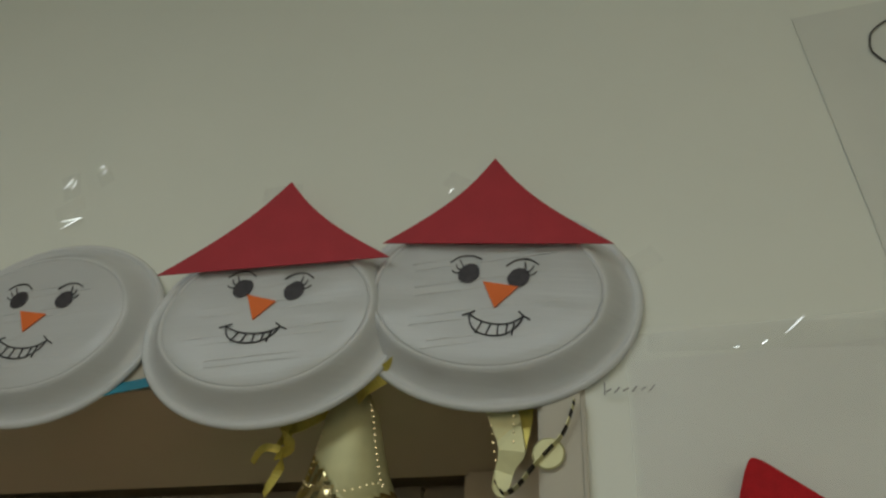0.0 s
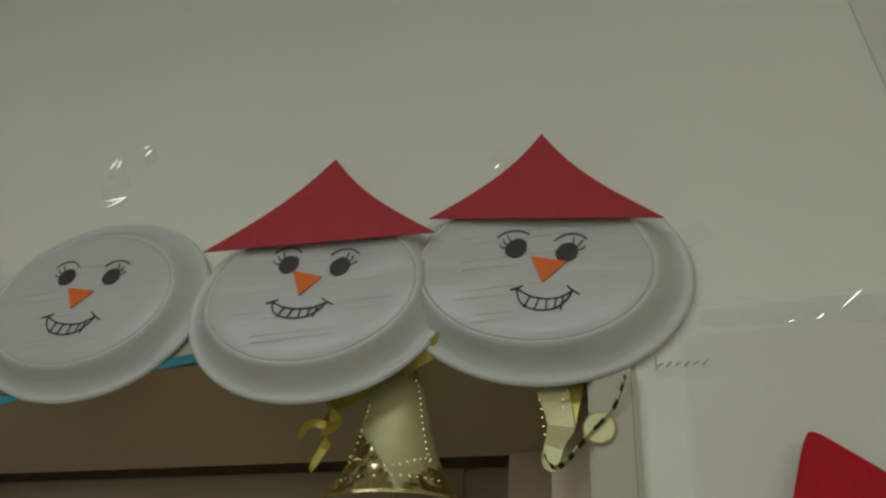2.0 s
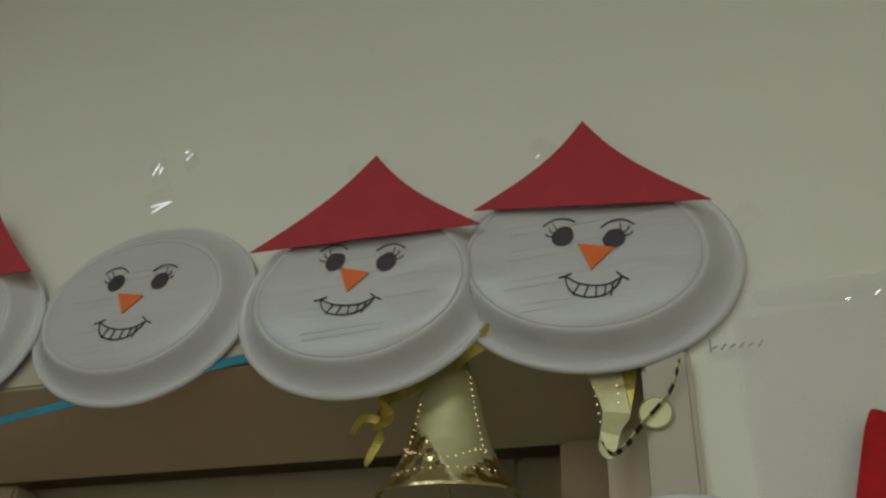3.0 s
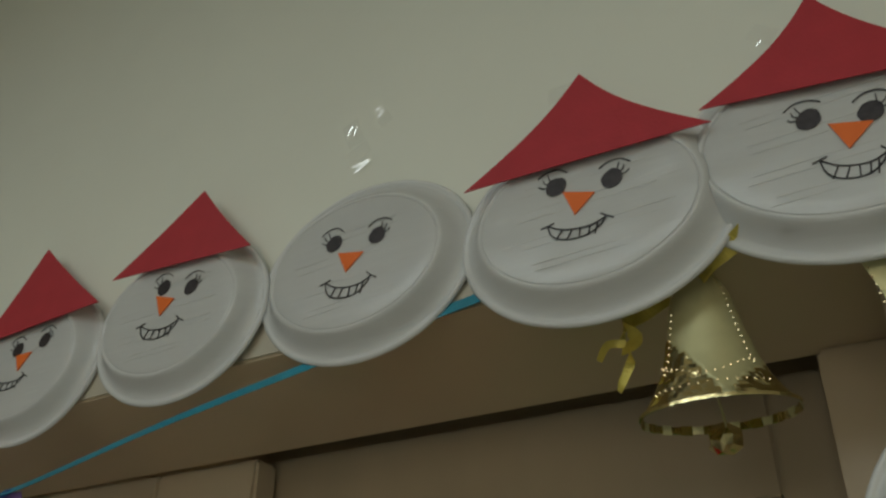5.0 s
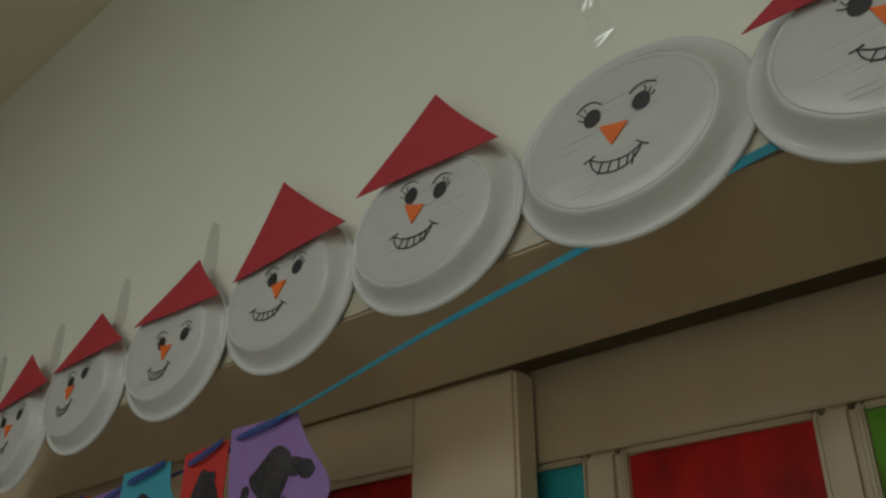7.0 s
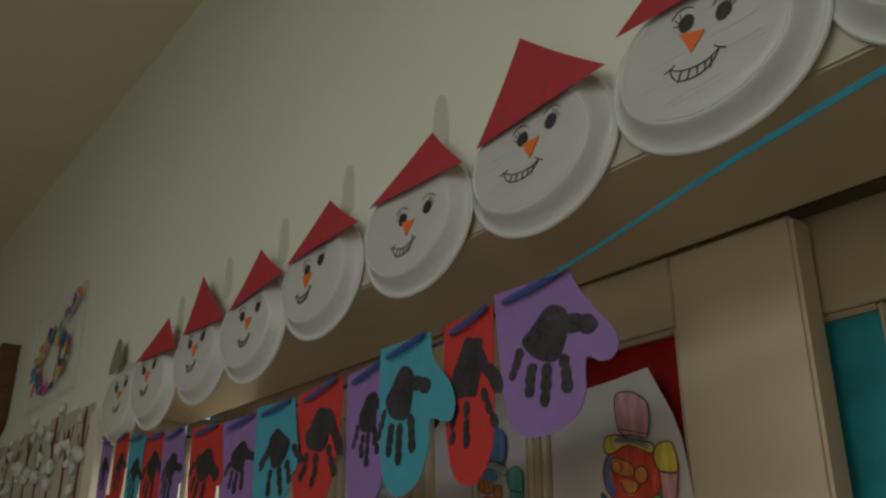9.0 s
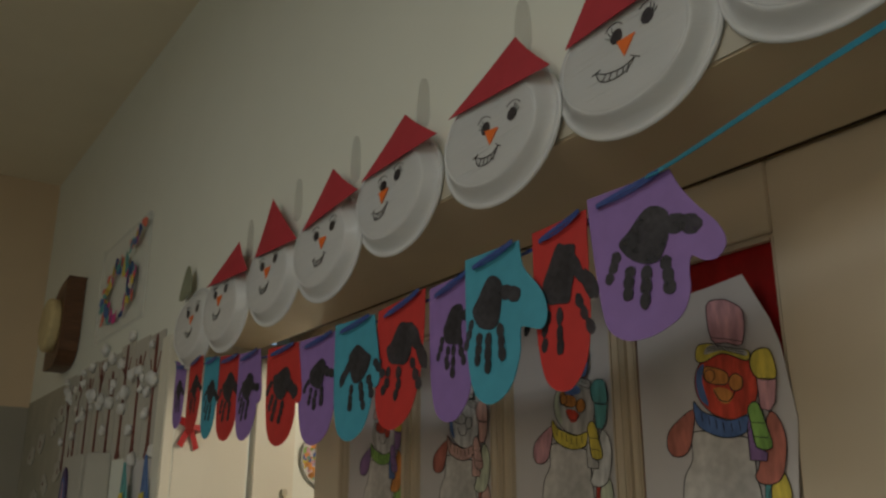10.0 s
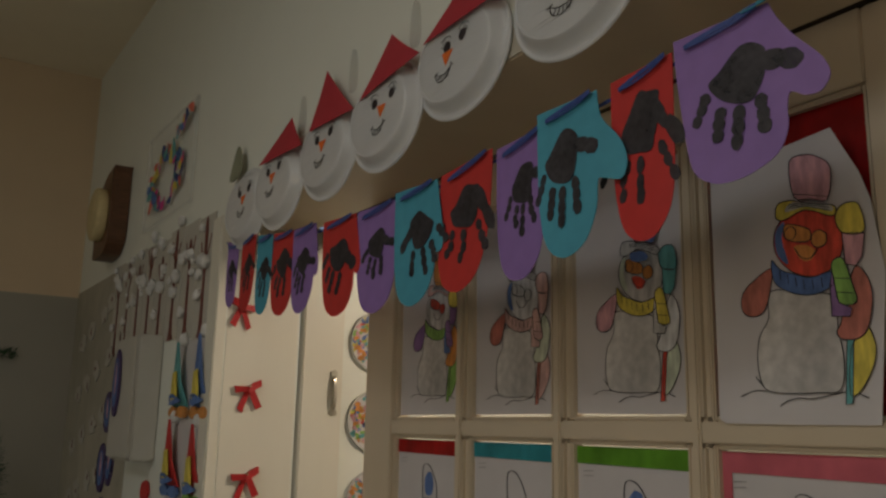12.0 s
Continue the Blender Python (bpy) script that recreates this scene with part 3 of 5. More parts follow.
def sheet_with_band(x, z, w, h, band, label, seed):
    s = thing("banded_drawing", x, YD, z, label, "drawing", "drawings on the door")
    part("paper", boxm(-w / 2, w / 2, 0, 0.0008, -h / 2, h / 2), PAPER, s)
    part("painted_band", polym([(-w / 2, h / 2 - 0.02), (w / 2, h / 2 - 0.022), (w / 2, h / 2 + 0.002), (-w / 2, h / 2 + 0.002)], 0.001, 0.0018), band, s)
    if band is PINKPAINT:
        part("painted_band", boxm(-w / 2 - 0.002, -w / 2 + 0.012, -0.0018, -0.001, -h / 2, h / 2 - 0.02), band, s)
    b = bmesh.new()
    stroke(b, smooth_line([(-0.01, 0.06), (-0.012, 0.115), (0.01, 0.118), (0.03, 0.09), (0.032, 0.06)], 5), 0.0013, 0.001, 0.0016)
    stroke(b, oval(0.0, 0.045, 0.034, 0.022, 18, 0.1, seed), 0.0013, 0.001, 0.0016, True)
    stroke(b, oval(0.0, 0.0, 0.04, 0.035, 22, 0.08, seed + 1), 0.0013, 0.001, 0.0016, True)
    stroke(b, oval(0.0, -0.09, 0.055, 0.055, 22, 0.08, seed + 2), 0.0013, 0.001, 0.0016, True)
    part("pen_outline", b, INKLINE, s)
    b = bmesh.new()
    for j in range(2):
        stroke(b, [(-w / 2 + 0.012, h / 2 - 0.03 - 0.006 * j), (-w / 2 + 0.03, h / 2 - 0.029 - 0.006 * j)], 0.0012, 0.001, 0.0013)
    part("writing", b, PENCIL, s)
    if seed != 13:
        part("crayon_patch", polym(oval(0.008, 0.09, 0.014, 0.02, 14, 0.2, seed), 0.001, 0.0014), CR["purple" if seed % 2 else "blue"], s)
    return s


for (x0, x1), band, lab, sd in zip(LEFT_COLS[::-1], (PINKPAINT, GREENPAINT, TEALPAINT, REDPAINT), ("pink", "green", "teal", "dark red"), (11, 12, 13, 14)):
    sheet_with_band((x0 + x1) / 2, 1.381, x1 - x0 - 0.012, 0.318, band, f"pen drawing on white paper with a {lab} painted top band", sd)

# ---- snowman plates ----
def plate_profile(r=0.1068):
    """Base, ring groove, sloping wall, ledge and rolled rim of a face-down foam plate."""
    return [(0.0, 0.0206), (0.066, 0.0205), (0.0797, 0.0206), (0.0802, 0.0205), (0.0806, 0.0196), (0.0812, 0.0196), (0.0817, 0.0208), (0.0829, 0.0211), (0.0842, 0.0204), (0.0860, 0.0185),
            (0.0885, 0.0153), (0.0915, 0.0117), (0.0945, 0.0085), (0.0972, 0.0063), (0.0995, 0.0052), (0.1012, 0.0049), (0.1022, 0.0053), (0.1035, 0.0060), (0.1050, 0.0057),
            (0.1062, 0.0046), (r, 0.0030), (r - 0.001, 0.0016), (0.1020, 0.0022), (0.0955, 0.0030), (0.0880, 0.0130), (0.0820, 0.0186), (0.0, 0.0184)]


def face_parts(p, seed, nose_at, eye_l, eye_r, mouth_l, mouth_r, drop, y=0.0209):
    """The drawn face, with places (u, v) counted from the tip of the nose."""
    rnd = random.Random(seed)
    j = lambda s=0.0010: rnd.uniform(-s, s)
    A = lambda pts: [(nose_at[0] + u, nose_at[1] + v) for u, v in pts]
    lean = (eye_r[1] - eye_l[1]) * 0.6
    nose = A([(-0.0085 + j(), 0.0192 - lean / 2 + j()), (0.0160 + j(), 0.0165 + lean / 2 + j()), (0.0, 0.0)])
    part("nose", polym(nose, y, y + 0.0012), ORANGE, p, "orange card triangle nose")
    for sx, (cx, cz) in ((-1, eye_l), (1, eye_r)):
        eye = part("eye", polym(A(oval(cx, cz, 0.0082, 0.0074, 22, 0.10, seed + sx, 38)), y, y + 0.0005), INK, p)
        b = bmesh.new()
        for a in (12, 38, 64):
            c, s = math.cos(radians(a)) * sx, math.sin(radians(a))
            stroke(b, A(smooth_line([(cx + c * 0.0066, cz + s * 0.006), (cx + c * 0.0105, cz + s * 0.0080), (cx + c * 0.0128 + j(), cz + s * 0.0115 + 0.0015)], 3)), 0.0010, y, y + 0.0005)
        part("eyelashes", b, INKLINE, eye)
        b = bmesh.new()
        stroke(b, A(smooth_line([(cx + sx * 0.0025 - 0.0112, cz + 0.0105 + j()), (cx + sx * 0.0025 - 0.004, cz + 0.0146), (cx + sx * 0.0025 + 0.005, cz + 0.0144), (cx + sx * 0.0025 + 0.0118, cz + 0.0098 + j())], 5)), 0.0012, y, y + 0.0005)
        part("eyebrow", b, INKLINE, p)
    du, dv = mouth_r[0] - mouth_l[0], mouth_r[1] - mouth_l[1]
    M = lambda pts: A([(mouth_l[0] + du * a, mouth_l[1] + dv * a - drop * c) for a, c in pts])
    top = smooth_line([(0.10, 0.0), (0.28, 0.34), (0.50, 0.46), (0.72, 0.36), (0.90, 0.0)], 6)
    bot = smooth_line([(0.10, 0.0), (0.13, 0.55), (0.24, 0.93), (0.45, 1.06), (0.66, 0.90), (0.82, 0.45), (0.90, 0.0)], 6)
    b = bmesh.new()
    stroke(b, M(top), 0.0013, y, y + 0.0005)
    stroke(b, M(bot), 0.0013, y, y + 0.0005)
    stroke(b, M([(0.0, 0.10), (0.10, -0.02), (0.19, -0.16)]), 0.0013, y, y + 0.0005)
    stroke(b, M([(0.83, -0.26), (0.91, -0.02), (1.0, 0.16)]), 0.0015, y, y + 0.0005)
    for a, c, d in ((0.30, 0.35, 0.20), (0.43, 0.43, 0.35), (0.55, 0.45, 0.52), (0.68, 0.39, 0.64), (0.78, 0.27, 0.73)):
        end = min(bot, key=lambda q: abs(q[0] - d) - q[1])
        stroke(b, M([(a + j(0.012), c), (d, end[1])]), 0.0012, y, y + 0.0005)
    part("mouth", b, INKLINE, p)


def hat_mesh(tip, l, r, dt, dl, dr, concave, sag):
    """A card hat with concave sides: tip, left and right corners as (u, v), with depths."""
    bm = bmesh.new()
    n, rows_ = 16, 14
    V2 = lambda a: Vector((a[0], a[1]))
    grid = []
    for i in range(rows_ + 1):
        k = i / rows_
        # sides bowed inwards
        bow = concave * math.sin(math.pi * k) * (1.0 if k > 0 else 0)
        a = V2(tip).lerp(V2(l), k)
        c = V2(tip).lerp(V2(r), k)
        mid = (a + c) / 2
        wd = (c - a).length or 1e-9
        a = a + (mid - a) * min(bow / wd * 2, 0.9)
        c = c + (mid - c) * min(bow / wd * 2, 0.9)
        e = k
        da, dc = dt + (dl - dt) * e, dt + (dr - dt) * e
        row = []
        for s in range(n + 1):
            f = s / n
            p = a.lerp(c, f)
            d = da + (dc - da) * f + 0.003 * math.sin(math.pi * f) * k
            row.append((p.x, d, p.y - sag * math.sin(math.pi * f) * k ** 3))
        grid.append(row)
    F = [[bm.verts.new((u, -d, v)) for u, d, v in row] for row in grid]
    B = [[bm.verts.new((u, -d + 0.0009, v)) for u, d, v in row] for row in grid]
    for i in range(rows_):
        for s in range(n):
            bm.faces.new((F[i][s], F[i][s + 1], F[i + 1][s + 1], F[i + 1][s]))
            bm.faces.new((B[i][s], B[i + 1][s], B[i + 1][s + 1], B[i][s + 1]))
    for s in range(n):
        bm.faces.new((F[rows_][s], F[rows_][s + 1], B[rows_][s + 1], B[rows_][s]))
    for i in range(rows_):
        bm.faces.new((F[i][0], F[i + 1][0], B[i + 1][0], B[i][0]))
        bm.faces.new((F[i][n], B[i][n], B[i + 1][n], F[i + 1][n]))
    bmesh.ops.remove_doubles(bm, verts=bm.verts[:], dist=1e-6)
    return bm


# plate centre x, z; nose tip x, z; turn of the plate; hat as tip, left, right corners (x, z, depth)
PLATES = [
    (0.374, 2.044, 0.3805, 2.029, 9, ((0.3795, 2.1635, 0.018), (0.297, 2.090, 0.025), (0.464, 2.070, 0.025))),
    (0.209, 2.039, 0.202, 2.034, -2, ((0.2125, 2.162, 0.018), (0.115, 2.079, 0.025), (0.304, 2.075, 0.025))),
    (0.006, 2.052, 0.002, 2.043, -2, None),
    (-0.198, 2.052, -0.2045, 2.050, 0, ((-0.179, 2.182, 0.018), (-0.278, 2.104, 0.025), (-0.100, 2.094, 0.025))),
    (-0.408, 2.046, -0.403, 2.036, 0, ((-0.413, 2.183, 0.018), (-0.479, 2.077, 0.025), (-0.296, 2.087, 0.025))),
    (-0.613, 2.036, -0.607, 2.0187, 0, ((-0.562, 2.135, 0.018), (-0.682, 2.078, 0.025), (-0.499, 2.069, 0.025))),
    (-0.836, 2.034, -0.8475, 2.022, 0, ((-0.798, 2.135, 0.018), (-0.900, 2.069, 0.025), (-0.712, 2.073, 0.025))),
    (-1.030, 2.009, -1.016, 2.001, 0, ((-0.994, 2.123, 0.018), (-1.077, 2.044, 0.025), (-0.903, 2.059, 0.025))),
    (-1.228, 2.008, -1.2235, 2.003, 0, ((-1.222, 2.146, 0.018), (-1.269, 2.050, 0.025), (-1.103, 2.041, 0.025))),
    (-1.428, 1.994, -1.430, 1.996, 0, ((-1.356, 2.103, 0.018), (-1.489, 2.044, 0.025), (-1.290, 2.033, 0.025))),
    (-1.605, 1.987, -1.590, 1.990, 0, None),
]
# each face: left eye, right eye, left and right end of the mouth, its depth
FACES = [
    ((-0.0186, 0.030), (0.0169, 0.0226), (-0.0225, -0.002), (0.0246, -0.009), 0.0150),
    ((-0.0128, 0.028), (0.0291, 0.0217), (-0.0261, -0.003), (0.0278, -0.008), 0.0125),
    ((-0.0142, 0.0305), (0.0285, 0.0267), (-0.0253, -0.005), (0.0303, -0.010), 0.0150),
    ((-0.0014, 0.0296), (0.0339, 0.0219), (-0.0286, -0.005), (0.0317, -0.009), 0.0150),
    ((-0.009, 0.0247), (0.031, 0.0275), (-0.044, -0.0015), (0.0184, -0.007), 0.0130),
    ((-0.0073, 0.0227), (0.040, 0.0222), (-0.0314, -0.006), (0.0193, -0.006), 0.0140),
    ((0.0027, 0.0243), (0.0375, 0.0296), (-0.0276, -0.006), (0.0176, -0.0015), 0.0140),
    ((-0.018, 0.025), (0.032, 0.0279), (-0.0283, -0.011), (0.0151, -0.008), 0.0130),
]

foam_mesh = None
for i, (px, pz, nx, nz, roll, hat) in enumerate(PLATES):
    lab = "white foam plate snowman with red card hat on the wall" if hat else "white foam plate snowman face without a hat"
    p = thing("snowman_plate", px, -0.0015 - 0.0035 * (i % 2), pz, lab, "plate snowman", "row of snowman plates")
    if foam_mesh is None:
        pl = part("plate", lathe(plate_profile(), 72, lambda a, r: 0.0007 * noise.noise((math.cos(a) * 3, math.sin(a) * 3, r * 20)), 0.709), FOAM, p, "white foam plate, base forward", True)
        foam_mesh = pl.data
    else:
        pl = new("plate", foam_mesh)
        pl.parent = p
        pl["label"] = "white foam plate, base forward"
    if i == 0:
        # two dents pressed into the lower wall of the first plate
        pl.data = foam_mesh.copy()
        for v in pl.data.vertices:
            rr, ang = math.hypot(v.co.x / 0.1, v.co.z / 0.077), math.atan2(v.co.z, v.co.x)
            if 0.84 < rr < 1.0:
                v.co.y += 0.0026 * math.exp(-((ang + 2.05) / 0.16) ** 2) + 0.0022 * math.exp(-((ang + 1.15) / 0.11) ** 2) - 0.0012 * math.exp(-((ang + 0.85) / 0.14) ** 2)
    pl.rotation_euler = (0, radians(roll + 180 * (i % 2)), 0)
    face_parts(p, 5 + i, (nx - px, nz - pz), *FACES[min(i, 7)])
    rg = random.Random(40 + i)
    slope = rg.uniform(0.02, 0.07)
    for v in (0.030, 0.024, 0.010, 0.003, -0.014, -0.020, -0.034, -0.039):
        reach = 0.066 * math.sqrt(max(0.0, 1 - (v / 0.056) ** 2)) * rg.uniform(0.75, 1.0)
        b = bmesh.new()
        stroke(b, [(-reach + 2 * reach * k / 6, v + slope * (-reach + 2 * reach * k / 6) + rg.uniform(-0.0003, 0.0003)) for k in range(7)], 0.0005, 0.0204, 0.02085)
        part("moulding_line", b, GROOVE, p)
    if hat:
        (tu, tv, td), (lu, lv, ld), (ru, rv, rd) = hat
        part("hat", hat_mesh((tu - px, tv - pz), (lu - px, lv - pz), (ru - px, rv - pz), td, ld, rd, 0.010 if i < 2 else 0.003, 0.002), REDCARD, p, "red card triangle hat")

# ---- clear tape on the wall ----
def tape(x, z, w, h, ry, wrinkle):
    b = bmesh.new()
    n = 8
    a = [[b.verts.new((-w / 2 + w * i / n, -0.0008 - 0.0012 * wrinkle * abs(noise.noise((i * 0.9, j * 2.0, x * 7))), -h / 2 + h * j)) for j in (0, 1)] for i in range(n + 1)]
    for i in range(n):
        b.faces.new((a[i][0], a[i + 1][0], a[i + 1][1], a[i][1]))
    o = tagged(mesh_object("tape_strip", b, TAPE), "strip of clear sticky tape on the wall", "tape", "tape strips")
    o.matrix_world = pose(x, -0.0006, z, 0, ry, 0)
    return o


for a in ((-0.018, 2.205, 0.03, 0.018, 70, 2), (-0.012, 2.180, 0.028, 0.016, -25, 2), (0.015, 2.212, 0.02, 0.014, 60, 2), (0.195, 2.168, 0.035, 0.016, 0, 1),
          (0.345, 2.158, 0.02, 0.015, 40, 1), (0.56, 2.004, 0.16, 0.02, 3, 2.5), (0.484, 2.07, 0.02, 0.016, -30, 1)):
    tape(*a)
# tape glints: added metal facets, turned to reflect the ceiling light at the camera
GLINT = mat("tape_glint", (0.98, 0.98, 0.96), 0.30, metal=1.0, var=0.0)
for u, v, w, a in ((-0.020, 2.207, 0.014, 62), (-0.014, 2.205, 0.010, 72), (-0.004, 2.165, 0.020, 14), (-0.004, 2.161, 0.020, 34), (0.014, 2.215, 0.009, 55), (0.010, 2.222, 0.006, 20),
                   (0.572, 2.007, 0.018, 32), (0.552, 1.996, 0.005, 30), (0.535, 1.994, 0.004, 0), (0.3415, 2.149, 0.006, 40)):
    here = Vector((u, 0.0, v))
    out = ((Vector(CEILING_LIGHT) - here).normalized() + (Vector((0.40, -0.53, 1.71)) - here).normalized()).normalized()
    along = Vector((math.cos(radians(a)), 0, math.sin(radians(a))))
    along = (along - out * along.dot(out)).normalized()
    across = out.cross(along)
    b = bmesh.new()
    L = [b.verts.new(along * (w / 2 * f) + across * (0.00042 * (1 - f * f) + 0.0001) + out * 0.0001) for f in (-1, -0.5, 0, 0.5, 1)]
    K = [b.verts.new(along * (w / 2 * f) - across * (0.00042 * (1 - f * f) + 0.0001) + out * 0.0001) for f in (-1, -0.5, 0, 0.5, 1)]
    for j in range(4):
        b.faces.new((L[j], L[j + 1], K[j + 1], K[j]))
    o = tagged(mesh_object("tape_glint", b, GLINT), "metal facet angled to glint as a crease of clear tape", "tape", "tape creases")
    o.location = (u, -0.0042 if u < 0.5 else -0.0085, v)
for u, v in ((-0.575, 2.168), (-0.782, 2.157), (-0.965, 2.141), (-1.16, 2.137), (-1.36, 2.12)):
    o = tagged(mesh_object("tape_strip", polym(smooth_line([(-0.013, -0.04), (0.013, -0.042), (0.015, -0.01), (0.010, 0.022), (-0.006, 0.03), (-0.014, 0.0)], 3, True), 0.0, 0.0006), GREYTAPE), "upright strip of clear tape on the wall", "tape", "tape strips")
    o.location = (u, -0.0005, v)

# ---- teal ribbon and the mittens ----
# left x, right x, left top z, right top z, bottom z, colour, side of the thumb
MITTENS = [
    (-0.483, -0.380, 1.917, 1.917, 1.769, "p", 1), (-0.564, -0.478, 1.906, 1.907, 1.734, "r", 0),
    (-0.660, -0.572, 1.897, 1.899, 1.731, "t", 1), (-0.760, -0.666, 1.888, 1.891, 1.722, "p", 0),
    (-0.879, -0.761, 1.883, 1.889, 1.724, "r", -1), (-0.990, -0.884, 1.883, 1.880, 1.717, "t", 2),
    (-1.111, -1.001, 1.880, 1.879, 1.720, "p", 2), (-1.235, -1.114, 1.888, 1.880, 1.727, "r", 2),
    (-1.354, -1.253, 1.897, 1.891, 1.744, "p", 2), (-1.457, -1.352, 1.909, 1.898, 1.751, "r", 0),
    (-1.527, -1.452, 1.917, 1.908, 1.761, "t", 0), (-1.607, -1.533, 1.923, 1.922, 1.774, "r", 0),
    (-1.707, -1.640, 1.937, 1.915, 1.796, "p", 0),
]

RIB = [(0.26, -0.004, 2.018), (0.113, -0.004, 2.001), (-0.038, -0.004, 1.978), (-0.20, -0.004, 1.9535), (-0.36, -0.006, 1.922), (-0.40, -0.008, 1.916)] + \
      [((m[0] + m[1]) / 2, -0.008, (m[2] + m[3]) / 2 - 0.012) for m in MITTENS] + [(-1.76, -0.006, 1.955)]
garland = thing("ribbon_garland", 0, 0, 0, "teal ribbon strung under the plates, holding card mittens", "ribbon")
part("ribbon", ribbon3(bmesh.new(), smooth_line(RIB[:6], 8), 0.0088, twist=0.12), RIBBON, garland)
part("string", ribbon3(bmesh.new(), [(p[0], p[1] + 0.006, p[2]) for p in smooth_line(RIB[5:], 6)], 0.004), BLUERIB, garland)


# palm place u, v; size; turn; mirrored; spread of the fingers; raggedness
PRINTS = [(0.22, -0.38, 1.0, 0, 1, 0, 0.02), (0.02, -0.33, 1.05, 4, 1, 0.12, 0.09), (-0.05, -0.36, 1.0, 4, 1, 0.0, 0.02), (0.08, -0.34, 0.8, 6, 1, 0.0, 0.05),
          (0.02, -0.36, 0.95, 0, 1, 0.14, 0.05), (0.20, -0.38, 0.9, -12, -1, 0.05, 0.03), (0.06, -0.36, 0.75, -4, 1, 0.0, 0.04), (0.05, -0.38, 0.95, -22, 1, 0.0, 0.04),
          (0.05, -0.40, 0.9, -12, 1, -0.03, 0.04), (0.05, -0.38, 0.95, -8, 1, 0.0, 0.04), (0.12, -0.42, 0.85, -14, 1, 0.0, 0.03), (0.10, -0.38, 0.85, -8, 1, 0.0, 0.04), (0.05, -0.40, 0.85, 0, 1, 0.0, 0.04)]


def mitten(i, xl, xr, zl, zr, zb, col, thumb, label):
    w, h = xr - xl, (zl + zr) / 2 - zb
    sl = (zr - zl)
    m = thing("card_mitten", (xl + xr) / 2, (-0.004 - 0.0022 * (i % 3)) * (2.2 if i == 2 else 1.0), (zl + zr) / 2, label, "mitten", "mittens on the ribbon", rz=random.Random(i).uniform(-4, 4))
    q = lambda u, v: (u * w, v * h + sl * u)
    left = [(0.10, -1.0), (-0.14, -0.97), (-0.32, -0.86), (-0.44, -0.62), (-0.49, -0.30), (-0.50, 0.0)]
    if i == 0:
        out = [(0.52, 0.0), (0.60, -0.12), (0.74, -0.26), (0.94, -0.42), (1.01, -0.54), (0.93, -0.62), (0.80, -0.62), (0.68, -0.575), (0.65, -0.66), (0.65, -0.78), (0.56, -0.91), (0.33, -0.99),
               (0.10, -1.01), (-0.08, -0.98), (-0.25, -0.87), (-0.35, -0.58), (-0.42, -0.25), (-0.45, 0.0)]
    elif thumb:
        k_ = 0.66 if thumb == 2 else 0.92
        out = [(0.50, 0.0), (0.56, -0.18), (0.12 + k_ * 0.75, -0.34), (k_, -0.47), (k_ - 0.02, -0.57), (k_ - 0.12, -0.60), (0.55, -0.56), (0.51, -0.60), (0.50, -0.74), (0.36, -0.92)] + left
    else:
        out = [(0.50, 0.0), (0.50, -0.35), (0.50, -0.64), (0.44, -0.84), (0.28, -0.96)] + left
    if thumb < 0:
        out = [(-u, v) for u, v in out][::-1]
    pts = smooth_line(out, 4)
    curl = random.Random(i * 3).uniform(0.002, 0.006)
    warp = lambda u, v: 0.004 * math.cos(u / w * 3.0) * 0.5 + curl * (v / h) ** 2
    W2 = lambda u, v: warp(u, v) + 0.001
    card = part("card", polym([q(u, v) for u, v in pts], 0.0, 0.001, warp), col, m)
    rnd = random.Random(100 + i)
    cu, cv, gr, turn, mir, spread, rag = PRINTS[i]
    c_, s_ = math.cos(radians(turn)), math.sin(radians(turn))
    # hand outline turned in true proportion, then set on the card
    k = lambda u, v: q(cu + gr * mir * (u * c_ - v * 1.45 * s_), cv + gr * (u * s_ / 1.45 + v * c_))
    jt = lambda: rnd.uniform(-rag, rag)
    pr = bmesh.new()
    palm = [(-0.285, 0.0), (-0.18, 0.06), (0.0, 0.17), (0.13, 0.175), (0.26, 0.12), (0.265, 0.05), (0.24, -0.03), (0.2, -0.12), (0.13, -0.172), (-0.02, -0.165), (-0.19, -0.11)]
    poly(pr, smooth_line([k(u * (1 + spread) + jt() * 0.5, v + jt() * 0.35) for u, v in palm], 4, True), 0.0, 0.0004, W2)
    fingers = [((-0.30 - spread, -0.06), (-0.44 - spread * 2.4, -0.23), 3), ((-0.165 - spread * 0.4, -0.17), (-0.21 - spread, -0.365), 3), ((0.005, -0.19), (-0.03, -0.44), 3),
               ((0.20 + spread * 0.6, -0.16), (0.235 + spread * 1.6, -0.39), 3), ((0.25, 0.05 + spread * 0.2), (0.54, -0.02 - spread * 1.6), 2)]
    for f, (a, c, n) in enumerate(fingers):
        pa, pc = k(*a), k(*c)
        ang = math.degrees(math.atan2(pc[1] - pa[1], pc[0] - pa[0]))
        full = math.hypot(pc[0] - pa[0], pc[1] - pa[1])
        for s in range(n):
            t = (s + 0.5) / n
            p0 = (pa[0] + (pc[0] - pa[0]) * t + jt() * w * 0.4, pa[1] + (pc[1] - pa[1]) * t + jt() * w * 0.4)
            poly(pr, oval(p0[0], p0[1], full / n * (0.66 if f < 4 else 0.74) * (1 - rag * 1.2), (0.062 if f < 4 else 0.088) * w * gr * rnd.uniform(0.85, 1.1), 14, 0.16 + rag, i * 3 + f + s * 1.7, ang),
                 0.0, 0.0004 + 0.00003 * s, W2)
    part("palm_print", pr, PRINTINK, card, "dark paint print")
